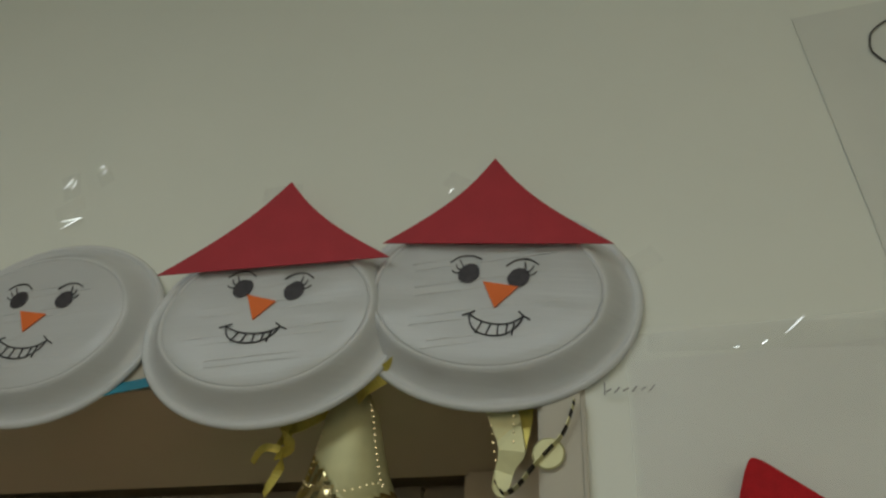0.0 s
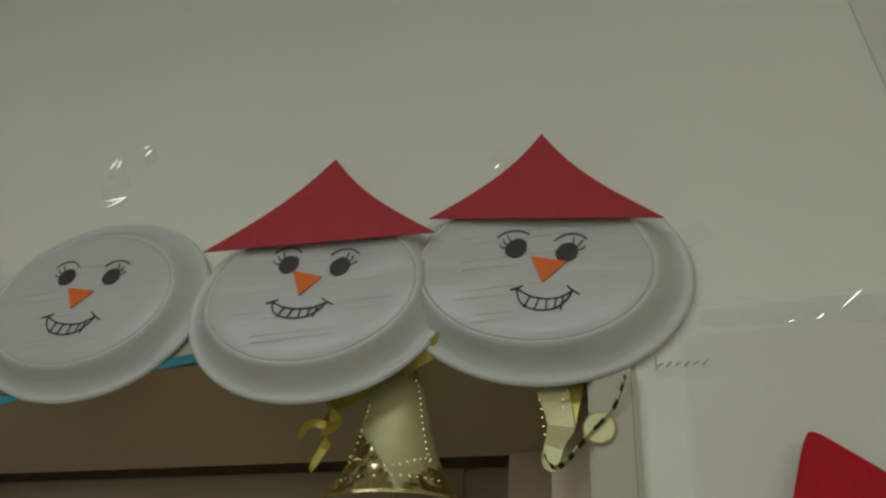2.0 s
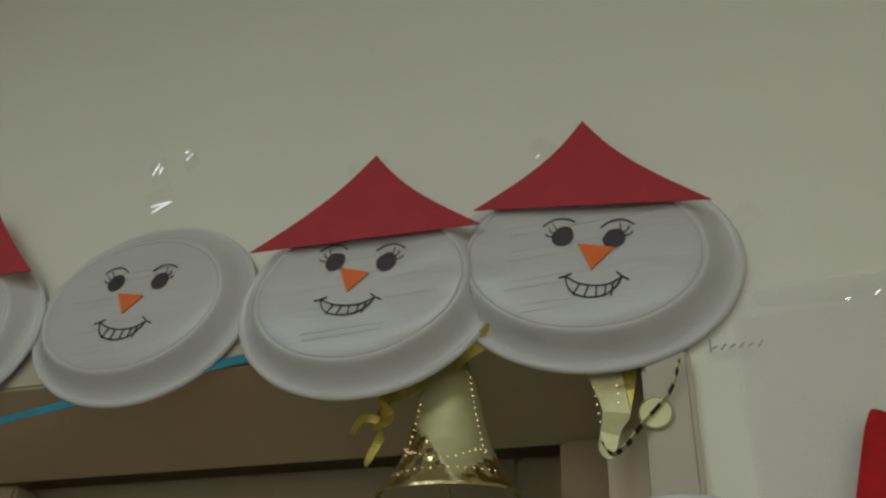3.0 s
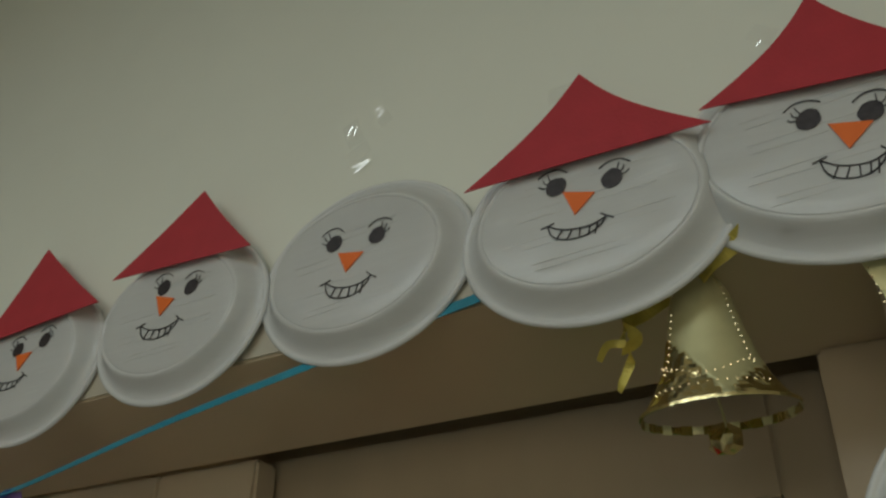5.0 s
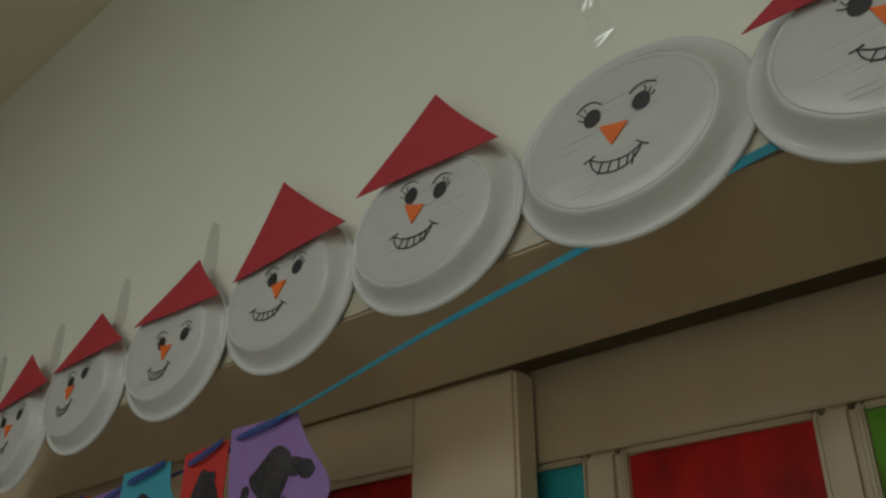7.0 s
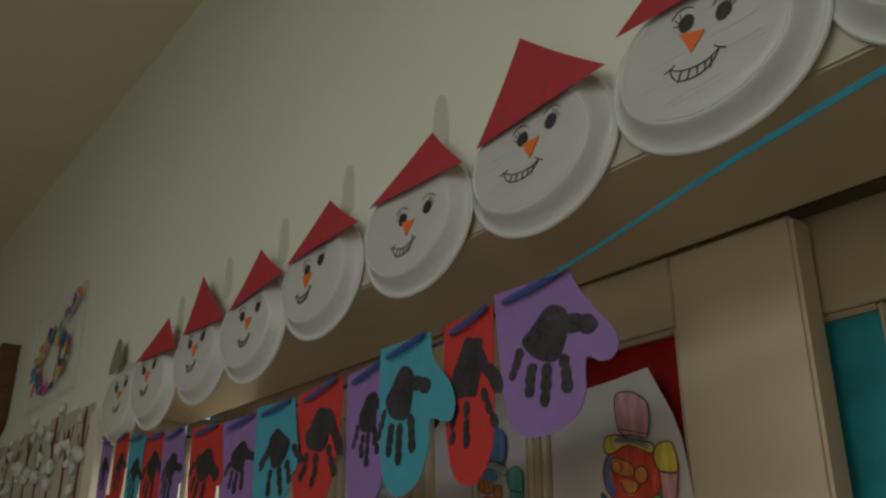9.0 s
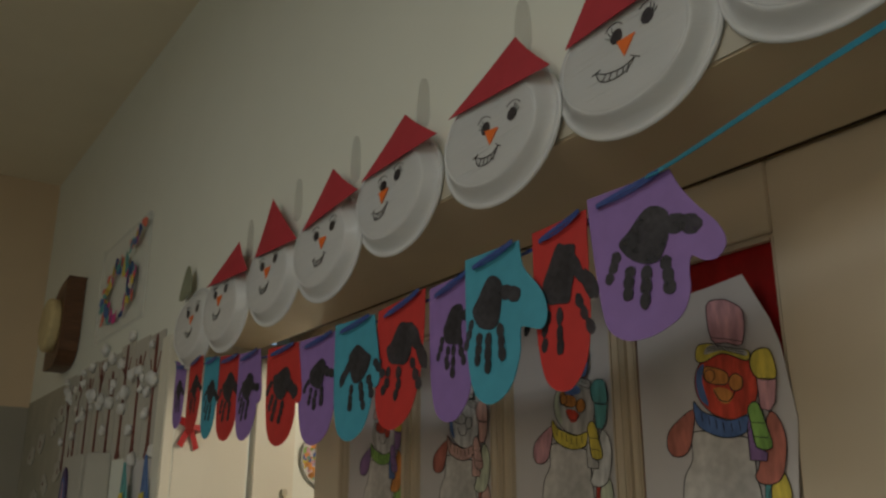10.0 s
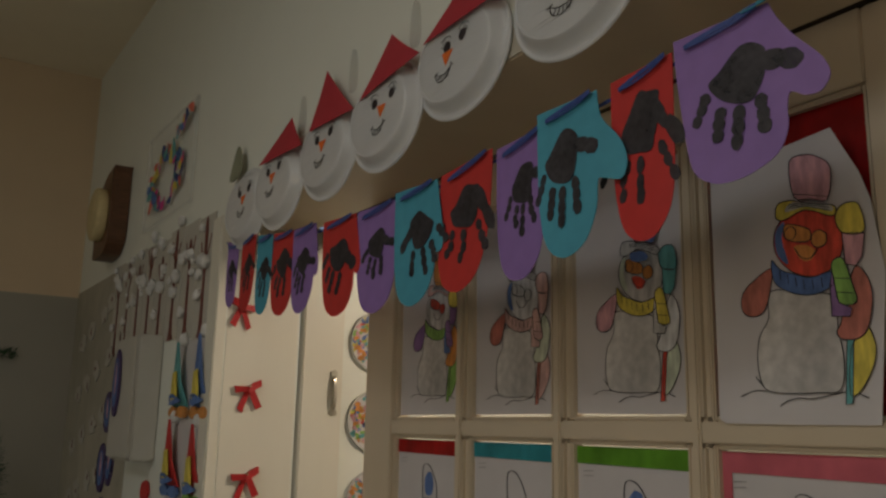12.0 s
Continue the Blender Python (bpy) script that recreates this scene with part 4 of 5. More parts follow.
    rb = bmesh.new()
    stroke(rb, smooth_line([q(-0.30, -0.085), q(-0.1, -0.058), q(0.2, -0.03), q(0.44, -0.004)], 5), 0.0058, 0.0052, 0.0060)
    stroke(rb, smooth_line([q(-0.30, -0.085), q(-0.1, -0.085), q(0.2, -0.06), q(0.42, -0.02)], 5), 0.0024, 0.0058, 0.0066)
    part("threaded_ribbon", rb, BLUERIB, card, "dark blue ribbon through the cuff")
    return m


for i, (xl, xr, zl, zr, zb, cn, th) in enumerate(MITTENS):
    cm, ct = {"p": (PURPLE, "purple"), "r": (REDFOAM, "scarlet"), "t": (TEAL, "teal")}[cn]
    mitten(i, xl, xr, zl, zr, zb, cm, th, f"{ct} card mitten with a dark palm print on a ribbon")

# ---- gold foil bells ----
def bell(x, y, z, rz, label):
    """A foil bell: a flared half-round front with a matt studded panel and mirror-bright corners, an open back, a rim and a clapper."""
    bl = thing("foil_bell", x, y, z, label, "bell decoration", rz=rz)
    PROF = [(0.004, 0.010), (-0.004, 0.014), (-0.016, 0.0195), (-0.045, 0.0255), (-0.064, 0.0305), (-0.078, 0.0360), (-0.090, 0.0435), (-0.098, 0.0500)]

    def radius(zz):
        for (z0, r0), (z1, r1) in zip(PROF, PROF[1:]):
            if zz >= z1:
                return r0 + (r1 - r0) * (z0 - zz) / (z0 - z1)
        return PROF[-1][1]

    def at(a, zz, out=0.0):
        r = radius(zz) + out
        return Vector((r * math.sin(a) - 0.02 * (zz + 0.05), -0.62 * r * math.cos(a), zz))
    n, rows_ = 36, 30
    edge_l = lambda u: -0.047 - (u + 0.0235) * 1.45
    edge_r = lambda u: -0.074 - (0.036 - u) * 0.75
    bms = {"matt": bmesh.new(), "left": bmesh.new(), "right": bmesh.new()}
    for i in range(rows_):
        for j in range(n):
            a0, a1 = radians(-88 + 176 * j / n), radians(-88 + 176 * (j + 1) / n)
            z0, z1 = 0.004 - 0.102 * i / rows_, 0.004 - 0.102 * (i + 1) / rows_
            mid = at((a0 + a1) / 2, (z0 + z1) / 2)
            key = "left" if mid.z < edge_l(mid.x) and mid.x < 0.008 else ("right" if mid.z < edge_r(mid.x) and mid.x > 0.018 else "matt")
            b = bms[key]
            b.faces.new([b.verts.new(at(*c)) for c in ((a0, z0), (a1, z0), (a1, z1), (a0, z1))])
    for key, b in bms.items():
        bmesh.ops.remove_doubles(b, verts=b.verts[:], dist=1e-6)
        if key != "matt":
            for v in b.verts:
                v.co.y += 0.0016 * noise.noise(v.co * 140)
        bmesh.ops.solidify(b, geom=b.faces[:], thickness=0.0005)
        part("foil_panel", b, GOLDMATT if key == "matt" else GOLD, bl, "matt gold panel" if key == "matt" else "crinkled mirror-bright gold corner", key == "matt")
    dots = [(radians(sx * 55), -0.010 - 0.0048 * k) for sx in (-1, 1) for k in range(14)] + [(radians(-50 + 8.3 * k), -0.0745 + 0.004 * math.cos(k * 0.5)) for k in range(14)]
    dots += [(radians(-58 + 8.3 * k), -0.086) for k in range(15)] + [(radians(-50 + 20 * k), -0.008) for k in range(6)] + [(radians(-70 + 9 * k), -0.066 - 0.002 * k) for k in range(4)]
    for a, zz in dots:
        b = bmesh.new()
        bmesh.ops.create_icosphere(b, subdivisions=1, radius=0.0009, matrix=Matrix.Translation(at(a, zz, 0.0007)))
        part("stud", b, GOLDDOT, bl)
    rim_z, r0 = -0.0985, PROF[-1][1]
    for k in range(20):
        pts = [Vector((r0 * math.cos(math.pi * (k + j / 3) / 20) + 0.001, 0.62 * r0 * math.sin(math.pi * (k + j / 3) / 20), rim_z)) for j in range(4)]
        part("rim", ribbon3(bmesh.new(), pts, 0.0052 + 0.0012 * (k % 2), twist=0.05 * (k % 3 - 1)), GOLD if k % 3 else GOLDMATT, bl)
    front = [at(radians(-88 + 176 * j / 24), -0.098, 0.0006) for j in range(25)]
    part("rim", ribbon3(bmesh.new(), front, 0.0022), GOLD, bl)
    part("clapper_strap", ribbon3(bmesh.new(), [(0.003, -0.024, -0.086), (0.004, -0.010, -0.097), (0.003, 0.010, -0.103)], 0.0055, up=(0, 1, 0.1)), GOLDMATT, bl)
    b = bmesh.new()
    bmesh.ops.create_icosphere(b, subdivisions=2, radius=0.0105, matrix=Matrix.Translation((-0.001, 0.022, -0.109)))
    for v in b.verts:
        v.co += Vector((noise.noise(v.co * 160), noise.noise(v.co * 170 + Vector((5, 0, 0))), noise.noise(v.co * 150 + Vector((0, 7, 0))))) * 0.004
    part("clapper", b, GOLD, bl, "crumpled gold foil clapper")
    part("hanging_loop", ribbon3(bmesh.new(), [(0.002, 0, 0.002), (0.003, 0, 0.009), (0.002, 0, 0.012)], 0.003), YELRIB, bl)
    return bl


bell(0.2665, 0.030, 1.9945, 4, "gold foil bell with studded edges hanging in the doorway")
bow = thing("gold_ribbon_bow", 0.262, 0.045, 2.004, "curled gold ribbon bow above a foil bell", "ribbon bow")
for pts, w in (([(0.006, -0.020, -0.014), (0.022, -0.042, -0.014), (0.038, -0.050, -0.010), (0.050, -0.052, -0.002), (0.064, -0.050, -0.006)], 0.013),
               ([(0.044, -0.052, -0.002), (0.054, -0.056, -0.006), (0.062, -0.050, -0.014)], 0.010),
               ([(0, 0, -0.004), (-0.02, -0.010, -0.014), (-0.038, -0.014, -0.026), (-0.052, -0.008, -0.030), (-0.058, 0.0, -0.04)], 0.017),
               ([(-0.040, -0.010, -0.022), (-0.048, -0.016, -0.036), (-0.042, -0.014, -0.046), (-0.055, -0.010, -0.050)], 0.012),
               ([(-0.052, -0.01, -0.046), (-0.064, -0.014, -0.046), (-0.072, -0.012, -0.056)], 0.006),
               ([(-0.050, -0.01, -0.048), (-0.048, -0.014, -0.060), (-0.056, -0.012, -0.074), (-0.060, -0.01, -0.080)], 0.0065)):
    part("loop", ribbon3(bmesh.new(), smooth_line(pts, 6), w, up=(0.1, -0.4, 0.9), twist=0.14), YELRIB, bow)
# a second bell seen edge-on beside the jamb, built from strips, disc and loop
star = thing("foil_bell_edge", 0.388, -0.007, 1.965, "edge of a second gold foil bell with a round disc", "decoration")
part("foil_strip", polym(smooth_line([(-0.022, 0.022), (-0.018, 0.0), (-0.010, -0.025), (-0.013, -0.052), (-0.004, -0.058), (0.002, -0.04), (0.008, -0.028), (0.004, 0.0), (0.001, 0.022)], 4, True), -0.014, -0.0132, lambda u, v: 0.003 * math.sin(v * 90)), GOLDMATT, star)
part("foil_strip", polym([(0.001, 0.022), (0.015, 0.022), (0.013, -0.004), (0.008, -0.026), (0.002, 0.0)], -0.018, -0.0172), YELRIB, star)
part("disc", lathe([(0.0, 0.0016), (0.0095, 0.0016), (0.0105, 0.0008), (0.0095, 0.0), (0.0, 0.0)], 28), GOLDMATT, star).location = (0.025, 0.001, -0.035)
lp = smooth_line([(-0.009, -0.002, -0.052), (-0.003, -0.002, -0.060), (0.006, -0.002, -0.055), (0.016, -0.002, -0.043), (0.034, -0.002, -0.024), (0.041, -0.003, -0.008), (0.043, -0.004, -0.001)], 6)
for k in range(0, len(lp) - 2, 2):
    part("loop_band", ribbon3(bmesh.new(), lp[k:k + 3], 0.0055, up=(0, -1, 0.2)), (GOLDMATT if (k // 2) % 2 else DARK), star)
b = bmesh.new()
for u, v in [(-0.015 + 0.0008 * k, -0.004 - 0.006 * k) for k in range(6)] + [(0.001, -0.004 - 0.006 * k) for k in range(4)]:
    bmesh.ops.create_icosphere(b, subdivisions=1, radius=0.0009, matrix=Matrix.Translation((u, 0.0105, v)))
part("studs", b, GOLDDOT, star, "bright gold studs")

# ---- right of the door: poster, plastic sleeve, felt hat ----
po = thing("wall_poster", 0.80, -0.001, 2.14, "pale grey paper poster with a drawn face at its corner", "poster")
part("paper", polym([(-0.183, 0.145), (0.22, 0.175), (0.22, -0.30), (-0.145, -0.30), (-0.165, -0.05)], 0.0, 0.0005), POSTER, po)
b = bmesh.new()
stroke(b, oval(-0.112, 0.102, 0.022, 0.024, 24, 0.06, 3), 0.0016, 0.0018, 0.0024, True)
part("pen_circle", b, INKLINE, po)
part("coloured_spot", polym(oval(-0.108, 0.094, 0.011, 0.006, 14, 0.2, 6, 20), 0.0018, 0.0022), CR["teal"], po, "teal painted spot")
sl = thing("plastic_sleeve", 0.60, -0.001, 1.86, "clear plastic sleeve with white paper taped to the wall", "sleeve")
part("sheet", polym([(-0.13, -0.2), (0.17, -0.2), (0.17, 0.142), (-0.132, 0.132)], 0.0, 0.001, lambda u, v: 0.002 * math.sin(u * 18)), SHEET, sl)
part("film", polym([(-0.135, -0.21), (0.175, -0.21), (0.175, 0.16), (-0.135, 0.15)], 0.0042, 0.0046, lambda u, v: 0.0012 * math.sin(u * 22 + v * 9)), FOLIO, sl)
b = bmesh.new()
for k in range(6):
    u = 0.451 - 0.60 + 0.0055 * k
    stroke(b, [(u, 0.109 - 0.001 * (k % 2)), (u + 0.0035, 0.111 + 0.001 * (k % 2))], 0.0010, 0.0062, 0.0066)
stroke(b, [(0.4505 - 0.60, 0.116), (0.4502 - 0.60, 0.107)], 0.0009, 0.0062, 0.0066)
part("pencil_marks", b, PENCIL, sl)
fh = thing("red_felt_hat", 0.545, -0.012, 1.89, "pointed red felt hat of a wall figure", "felt hat")
part("felt", polym(smooth_line([(-0.016, 0.023), (-0.010, 0.026), (0.004, 0.016), (0.035, -0.008), (0.08, -0.045), (0.10, -0.10), (-0.045, -0.10), (-0.038, -0.05), (-0.024, 0.0)], 4, True), 0.0, 0.006, lambda u, v: 0.004 * math.cos(u * 25)), REDFELT, fh)
wp = thing("white_paper_plate", 0.421, -0.010, 1.785, "white round foam plate fixed beside the door frame", "plate")
pl = new("plate", foam_mesh)
pl.parent = wp
pl.scale = (0.796, 1.0, 1.12)

# ---- red bows and handle on the left lining ----
def red_bow(y, z, s):
    w = thing("red_bow", OPEN_L + 0.003, y, z, "red velvet ribbon bow pinned to the cream lining", "bow", "red bows", rz=90)
    f = s
    part("loop", polym([(-0.030 * f, 0.010), (-0.027 * f, -0.004), (-0.003 * f, -0.001), (0.001 * f, 0.010)], 0.003, 0.010, lambda u, v: 0.004 * math.cos(u * 80)), REDRIB, w)
    part("loop", polym([(-0.002 * f, 0.009), (0.003 * f, -0.002), (0.028 * f, 0.011), (0.026 * f, 0.025), (0.010 * f, 0.019)], 0.003, 0.011, lambda u, v: 0.004 * math.cos(u * 80)), REDRIB, w)
    part("tail", polym([(-0.005 * f, 0.006), (-0.022 * f, -0.037), (-0.010 * f, -0.044), (0.004 * f, -0.002)], 0.001, 0.003), REDRIB, w)
    part("tail", polym([(-0.002 * f, 0.003), (0.018 * f, -0.038), (0.031 * f, -0.031), (0.011 * f, 0.007)], 0.0035, 0.0055), REDRIB, w)
    part("knot", lathe([(0.0, 0.016), (0.004, 0.015), (0.006, 0.010), (0.006, 0.004), (0.0, 0.004)], 12), REDRIB, w)
    part("pin", lathe([(0.0, 0.019), (0.002, 0.018), (0.002, 0.015)], 8), GOLDDOT, w).location = (0, 0, 0.010)


for y, z in ((0.045, 1.800), (0.067, 1.630), (0.072, 1.452), (0.075, 1.275)):
    red_bow(y, z, -0.9 if z > 1.7 else 1.0)
hd = thing("door_pull", OPEN_L + 0.006, 0.262, 1.635, "pale metal pull handle on the door stop", "handle", rz=90)
part("plate", polym(smooth_line([(-0.006, -0.048), (0.010, -0.048), (0.008, -0.038), (0.004, -0.03), (0.005, 0.03), (0.009, 0.038), (0.006, 0.048), (-0.004, 0.048), (-0.007, 0.036), (-0.004, 0.03), (-0.004, -0.03), (-0.008, -0.04)], 3, True), 0.0, 0.004), METAL, hd)
part("grip", ribbon3(bmesh.new(), smooth_line([(0, -0.004, -0.034), (0, -0.009, -0.026), (0, -0.010, 0.0), (0, -0.009, 0.026), (0, -0.004, 0.034)], 5), 0.007, 0.006, up=(1, 0, 0)), METAL, hd)


def confetti_disc(y, z, r, seed):
    d = thing("confetti_disc", OPEN_L - 0.006, y, z, "round card disc dabbed with many bright colours", "paper disc", "coloured discs", rz=90)
    part("card", lathe([(0.0, 0.003), (r, 0.003), (r + 0.001, 0.0015), (r, 0.0), (0, 0.0)], 40), PAPER, d)
    rnd = random.Random(seed)
    names_ = ["red", "green", "yellow", "blue", "pink", "teal", "orange"]
    for cn in names_:
        b = bmesh.new()
        for _ in range(26):
            a, q = rnd.uniform(0, 2 * math.pi), r * 0.9 * math.sqrt(rnd.random())
            poly(b, oval(q * math.cos(a), q * math.sin(a), rnd.uniform(0.004, 0.010), rnd.uniform(0.003, 0.006), 8, 0.3, rnd.random() * 9, rnd.uniform(0, 180)), 0.0032, 0.0034 + 0.0001 * names_.index(cn))
        part("paint_layer", b, CR[cn], d)
    part("edge", lathe([(r - 0.003, 0.0034), (r + 0.0005, 0.0036), (r + 0.0015, 0.002), (r + 0.0005, 0.0005)], 40), PAPERGREY, d)


for k, (y, z) in enumerate(((0.375, 1.755), (0.375, 1.575), (0.378, 1.40))):
    confetti_disc(y, z, 0.068, 60 + k)

# ---- craft work on the wall past the doors ----
def cotton_ball(parent, u, v, r, seed):
    b = bmesh.new()
    bmesh.ops.create_icosphere(b, subdivisions=2, radius=r)
    for w in b.verts:
        k = 1 + 0.5 * noise.noise(w.co / r * 1.3 + Vector((seed, 0, 0)))
        w.co = Vector((w.co.x * k + u, w.co.y * k * 0.7 - r * 0.5, w.co.z * k + v))
    part("cotton_ball", b, COTTON, parent, "", True)


def cotton_tree(x, z, w, h, seed, tall):
    s = thing("cotton_tree_picture", x, -0.001, z, "winter tree picture with a brown painted trunk and cotton wool balls", "picture", "cotton tree pictures")
    part("paper", boxm(-w / 2, w / 2, -0.0015, 0, -h / 2, h / 2), TREEPAPER, s)
    rnd = random.Random(seed)
    b = bmesh.new()
    top = h * (0.44 if tall else 0.32)
    poly(b, smooth_line([(-0.022, -h / 2 + 0.004), (-0.012, -h / 2 + 0.03), (-0.008, 0.0), (-0.010, top), (0.009, top), (0.008, 0.0), (0.012, -h / 2 + 0.03), (0.024, -h / 2 + 0.004)], 4, True), 0.0018, 0.0026)
    for sx in (-1, 1):
        v0 = top * rnd.uniform(0.2, 0.7)
        stroke(b, smooth_line([(0, v0), (sx * 0.02, v0 + 0.02), (sx * 0.035, v0 + 0.055)], 4), 0.007, 0.0018, 0.0026)
    part("trunk", b, TRUNK, s, "brown painted trunk")
    for k in range(5):
        cotton_ball(s, rnd.uniform(-w * 0.48, w * 0.48), rnd.uniform(h * 0.02, h * 0.58), rnd.uniform(0.008, 0.017), seed + k)
    cotton_ball(s, rnd.uniform(-0.03, 0.03), -h * 0.3 + rnd.uniform(0, 0.1), 0.014, seed + 9)


for k in range(8):
    cotton_tree(-1.865 - 0.118 * k, 1.885 + 0.006 * (k % 3), 0.114, 0.28, 200 + k * 7, k % 2 == 0)

cb = thing("collage_board", -2.22, -0.004, 2.222, "clear framed board with a bouquet of bright paper scraps", "collage")
part("board", boxm(-0.22, 0.22, -0.006, 0.0, -0.135, 0.135), FOLIO, cb)
b = bmesh.new()
for a in ((-0.222, -0.216, -0.137, 0.137), (0.216, 0.222, -0.137, 0.137), (-0.216, 0.216, 0.132, 0.137), (-0.216, 0.216, -0.137, -0.132)):
    box(b, a[0], a[1], -0.009, 0.0, a[2], a[3])
part("frame", b, FOLIO, cb)
rnd = random.Random(9)
for cn, m in (("blue", CR["blue"]), ("pink", mat("hot_pink_paper", (0.62, 0.06, 0.25), 0.6)), ("coral", mat("coral_paper", (0.75, 0.16, 0.10), 0.6)), ("yellow", CR["yellow"]), ("teal", CR["teal"]), ("navy", mat("navy_paper", (0.03, 0.06, 0.20), 0.6))):
    for k in range(14):
        a = rnd.uniform(0, 2 * math.pi)
        q = rnd.uniform(0.70, 1.12)
        u, v = -0.02 + 0.14 * q * math.cos(a), -0.025 + 0.080 * q * math.sin(a)
        if k > 11:
            t = rnd.random()
            u, v = 0.06 + 0.12 * t + rnd.uniform(-0.02, 0.02), 0.065 + 0.05 * t
        part("paper_scrap", polym(oval(u, v, rnd.uniform(0.012, 0.024), rnd.uniform(0.007, 0.013), 9, 0.5, rnd.random() * 20, rnd.uniform(0, 180)), 0.0065 + 0.0003 * k, 0.0078 + 0.0003 * k, lambda a, c: 0.002 * math.sin(a * 90)), m, cb)

cl = thing("wall_clock", -2.77, -0.002, 2.195, "dark brown wooden wall clock with a cream round case", "clock")
part("back_board", polym(smooth_line([(-0.09, -0.13), (0.02, -0.13), (0.07, -0.11), (0.10, -0.06), (0.10, 0.12), (0.11, 0.135), (0.02, 0.125), (-0.06, 0.09), (-0.10, 0.05), (-0.10, -0.10)], 3, True), 0.0, 0.055), WOODBROWN, cl)
part("round_case", lathe([(0.0, 0.088), (0.070, 0.088), (0.080, 0.084), (0.084, 0.078), (0.082, 0.06), (0.082, 0.055), (0.0, 0.055)], 40), STRAW, cl, "cream round case", True)

wb = thing("wall_box", -2.27, 0.0, 1.62, "grey-white metal cabinet on the wall", "cabinet")
part("body", boxm(-0.11, 0.12, -0.06, 0.0, -0.15, 0.155, 0.004), TREEPAPER, wb)
part("door", boxm(-0.104, 0.114, -0.066, -0.0605, -0.144, 0.149, 0.002), TREEPAPER, wb)


DARKPURPLE = mat("dark_purple_paper", (0.075, 0.045, 0.13), 0.6, var=0.2, scale=60)


def oval_hoop(x, y, z, rx, rz_, turn):
    h = thing("purple_oval", x, y, z, "purple paper oval ornament on the wall", "ornament", "purple ovals")
    part("rim", polym(oval(0, 0, rx, rz_, 24, 0.06, x, turn), 0.0, 0.004), DARKPURPLE, h)
    part("inset", polym(oval(0, 0, rx * 0.6, rz_ * 0.72, 20, 0.06, x, turn), 0.0042, 0.0052), CR["blue"], h)
    part("stripe", polym(oval(0.004, 0.01, rx * 0.15, rz_ * 0.5, 14, 0.1, x, turn), 0.0054, 0.0060), CR["pink"], h)


for a in ((-2.31, -0.068, 1.66, 0.036, 0.085, 0), (-2.68, -0.002, 1.59, 0.05, 0.06, 10), (-2.70, -0.002, 1.43, 0.055, 0.07, 0), (-2.60, -0.002, 1.45, 0.045, 0.065, -8), (-2.66, -0.002, 1.31, 0.06, 0.04, 0)):
    oval_hoop(*a)
ph = thing("photo_collage", -2.52, -0.001, 1.61, "small grey photo sheet with dark shapes", "picture")
part("paper", boxm(-0.075, 0.075, -0.002, 0, -0.09, 0.09), PAPERGREY, ph)
for k in range(5):
    part("dark_patch", polym(oval(-0.05 + 0.024 * k, -0.03 + 0.012 * (k % 2), 0.012, 0.02, 10, 0.3, k), 0.0022, 0.003), INK, ph)

bp = thing("white_backing_paper", -1.92, -0.0005, 1.55, "white backing paper behind the craft gnomes", "paper")
part("paper", boxm(-0.12, 0.12, -0.001, 0, -0.20, 0.20), PAPER, bp)


def gnome(x, z, h, cone, trim, feet, label):
    g = thing("craft_gnome", x, -0.0025, z, label, "craft figure", "craft gnomes")
    part("cone", polym([(-0.058, -0.035), (0.058, -0.035), (0.030, 0.02), (0.006, h), (-0.004, h), (-0.030, 0.02)], 0.0, 0.003, lambda u, v: 0.018 - 4.5 * u * u), cone, g)
    part("apron", polym([(-0.026, -0.02), (0.022, -0.015), (0.012, 0.045), (-0.018, 0.04)], 0.0055, 0.0075, lambda u, v: 0.016 - 4.5 * u * u), trim, g)
    part("dab", polym(oval(-0.004, -0.020, 0.044, 0.012, 14, 0.3, x), 0.0085, 0.0105, lambda u, v: 0.016 - 4.5 * u * u), CR["blue"], g)
    for sx in (-1, 1):
        part("foot", polym(oval(sx * 0.032, -0.046, 0.032, 0.013, 14, 0.15, x + sx), 0.004, 0.012), feet, g)
    cotton_ball(g, 0.0, h + 0.008, 0.016, x)


gnome(-1.955, 1.632, 0.11, CR["teal"], CR["yellow"], CR["orange"], "teal paper cone gnome with yellow apron and orange feet")
gnome(-1.80, 1.630, 0.12, CR["blue"], CR["yellow"], CR["orange"], "blue paper cone gnome with yellow apron and orange feet")
gnome(-1.975, 1.46, 0.11, REDFOAM, CR["yellow"], CR["blue"], "red paper cone gnome with yellow apron and blue feet")
gnome(-1.805, 1.450, 0.11, REDFOAM, CR["yellow"], CR["green"], "red paper cone gnome with yellow apron and green feet")
rh = thing("red_paper_heart", -2.20, -0.003, 1.395, "small red paper shape on the wall", "paper shape")
part("paper", polym(oval(0, 0, 0.035, 0.03, 16, 0.3, 4), 0, 0.004), REDFOAM, rh)
fb = thing("flower_backing", -2.88, -0.0005, 1.62, "dull grey-brown paper backing behind pale paper flowers", "paper")
part("paper", boxm(-0.465, 0.44, -0.001, 0, -0.62, 0.40), mat("grey_brown_paper", (0.41, 0.38, 0.30), 0.7, var=0.08, scale=12, big=0.15), fb)
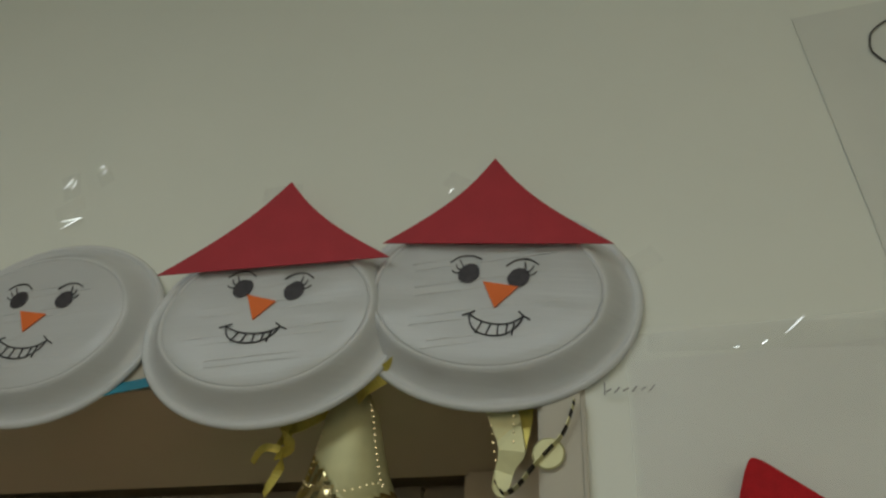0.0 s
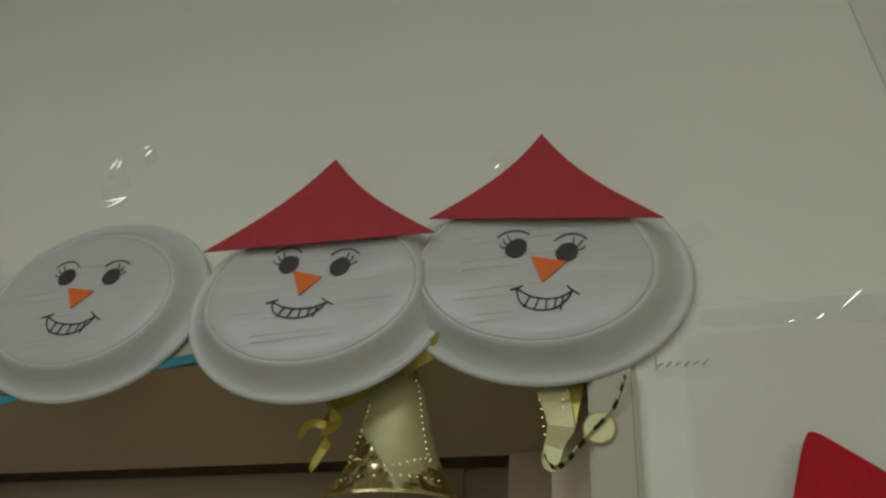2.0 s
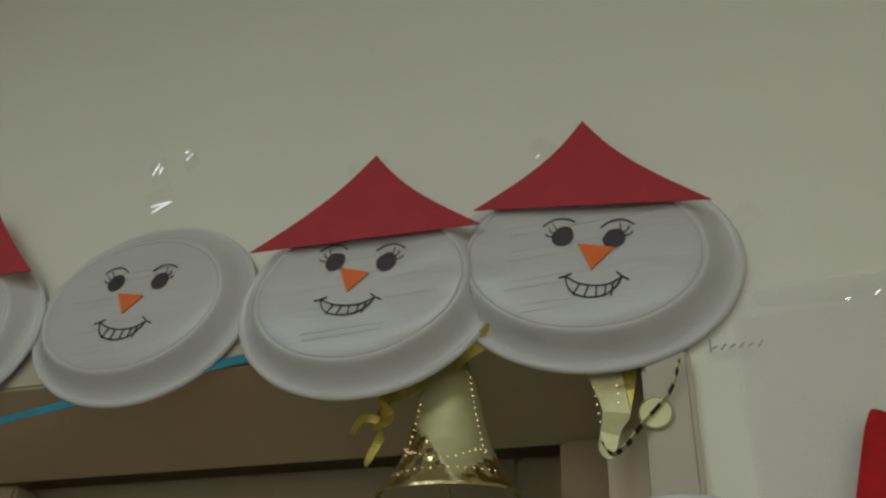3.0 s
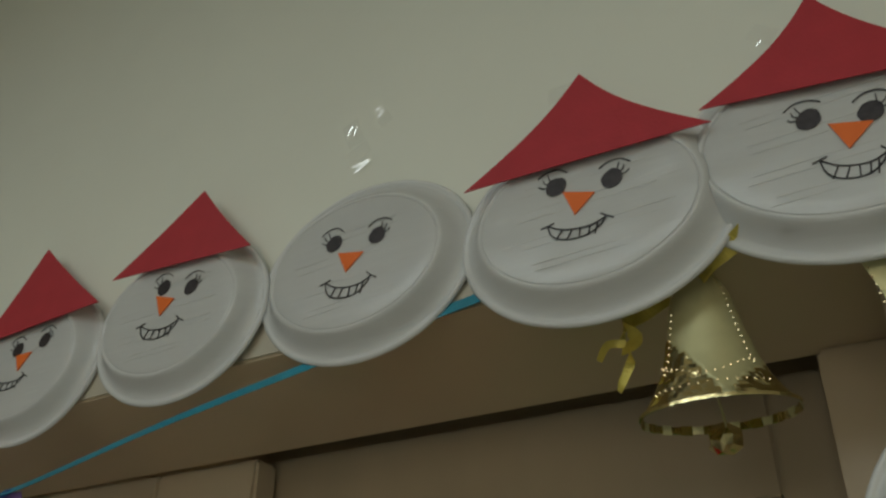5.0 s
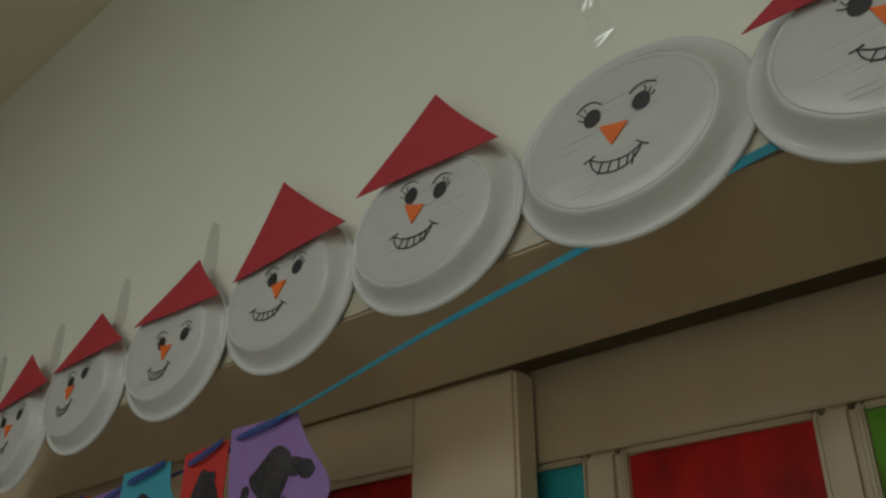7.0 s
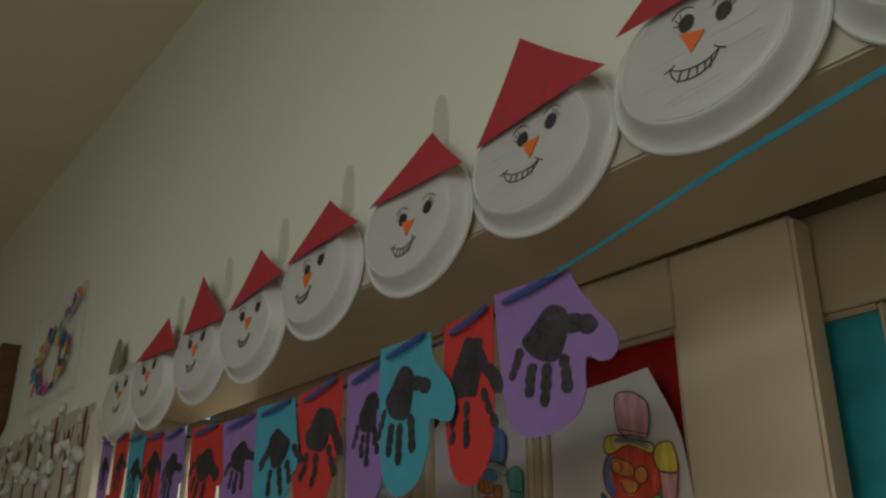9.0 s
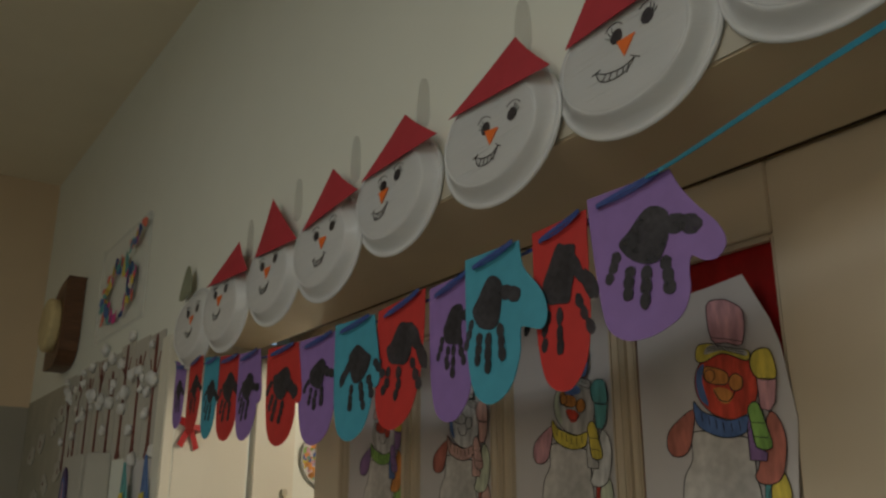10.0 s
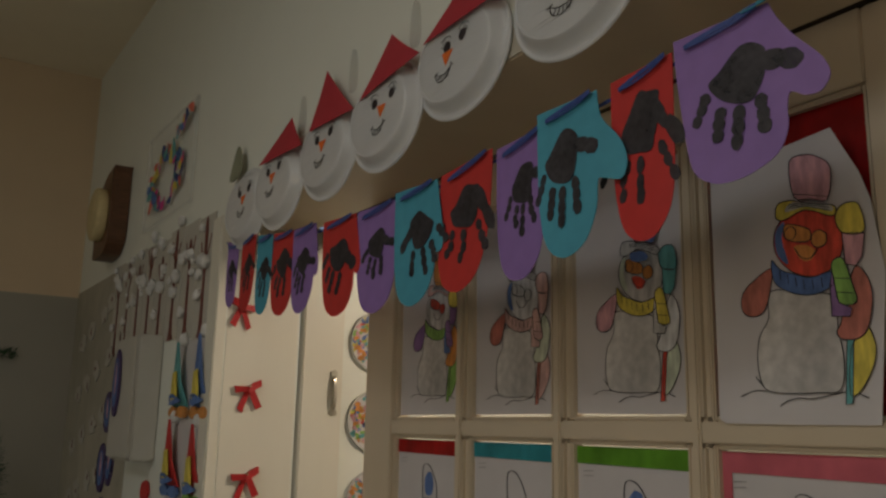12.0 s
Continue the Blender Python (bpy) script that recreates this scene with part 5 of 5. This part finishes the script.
for k in range(22):
    rnd = random.Random(k)
    s = thing("white_paper_flower", -2.62 - 0.13 * (k % 5) + rnd.uniform(-0.03, 0.03), -0.003, 1.96 - 0.034 * k, "pale paper flower picture with small dark marks", "paper flower", "pale paper flowers")
    part("petals", polym(oval(0, 0, 0.042, 0.028, 18, 0.7, k * 2.3), 0, 0.003), TREEPAPER, s)
    part("dark_marks", polym(oval(rnd.uniform(-0.02, 0.02), rnd.uniform(-0.015, 0.015), 0.005, rnd.uniform(0.006, 0.016), 10, 0.3, k), 0.0035, 0.0045), TRUNK, s)
tg = thing("paper_tag", -1.66, -0.006, 2.09, "grey-green paper hat on the last plate", "paper tag")
part("paper", polym(smooth_line([(-0.03, -0.03), (0.035, -0.025), (0.03, 0.02), (0.01, 0.038), (-0.012, 0.012)], 3, True), 0.01, 0.012), mat("grey_green_paper", (0.24, 0.25, 0.17), 0.7, var=0.15), tg)
# greenery against the end wall
gl = thing("green_garland", X_END + 0.01, -0.22, 1.79, "short dark green garland on the end wall", "garland")
b = bmesh.new()
rnd = random.Random(5)
for k in range(160):
    c = Vector((rnd.uniform(0, 0.03), rnd.uniform(-0.10, 0.03), rnd.uniform(-0.014, 0.014)))
    d = Vector((rnd.uniform(0, 1), rnd.uniform(-1, 1), rnd.uniform(-1, 1))).normalized() * 0.02
    e = d.cross(Vector((0.3, 0.5, 0.8))).normalized() * 0.003
    b.faces.new([b.verts.new(c - e), b.verts.new(c + e), b.verts.new(c + d)])
part("needles", b, GREENLEAF, gl)
tr = thing("christmas_tree", -3.07, -0.285, 0.0, "dark green artificial fir tree in the corner", "tree")
part("trunk", lathe([(0.0, 0.0), (0.03, 0.0), (0.02, 0.8), (0.004, 1.55), (0.0, 1.55)], 12), WOODBROWN, tr).rotation_euler = (radians(90), 0, 0)
b = bmesh.new()
for k in range(5000):
    t = rnd.random() ** 0.7
    z = 1.56 - 1.3 * t
    r = 0.03 + 0.24 * t * (0.55 + 0.45 * ((z * 7) % 1.0)) * math.sqrt(rnd.random())
    a = rnd.uniform(0, 2 * math.pi)
    c = Vector((r * math.cos(a), r * math.sin(a), z))
    d = Vector((math.cos(a) + rnd.uniform(-0.7, 0.7), math.sin(a) + rnd.uniform(-0.7, 0.7), rnd.uniform(-0.6, 0.5))).normalized() * 0.04
    e = d.cross(Vector((0.2, 0.4, 0.9))).normalized() * 0.004
    b.faces.new([b.verts.new(c - e), b.verts.new(c + e), b.verts.new(c + d)])
part("crown", b, GREENLEAF, tr)
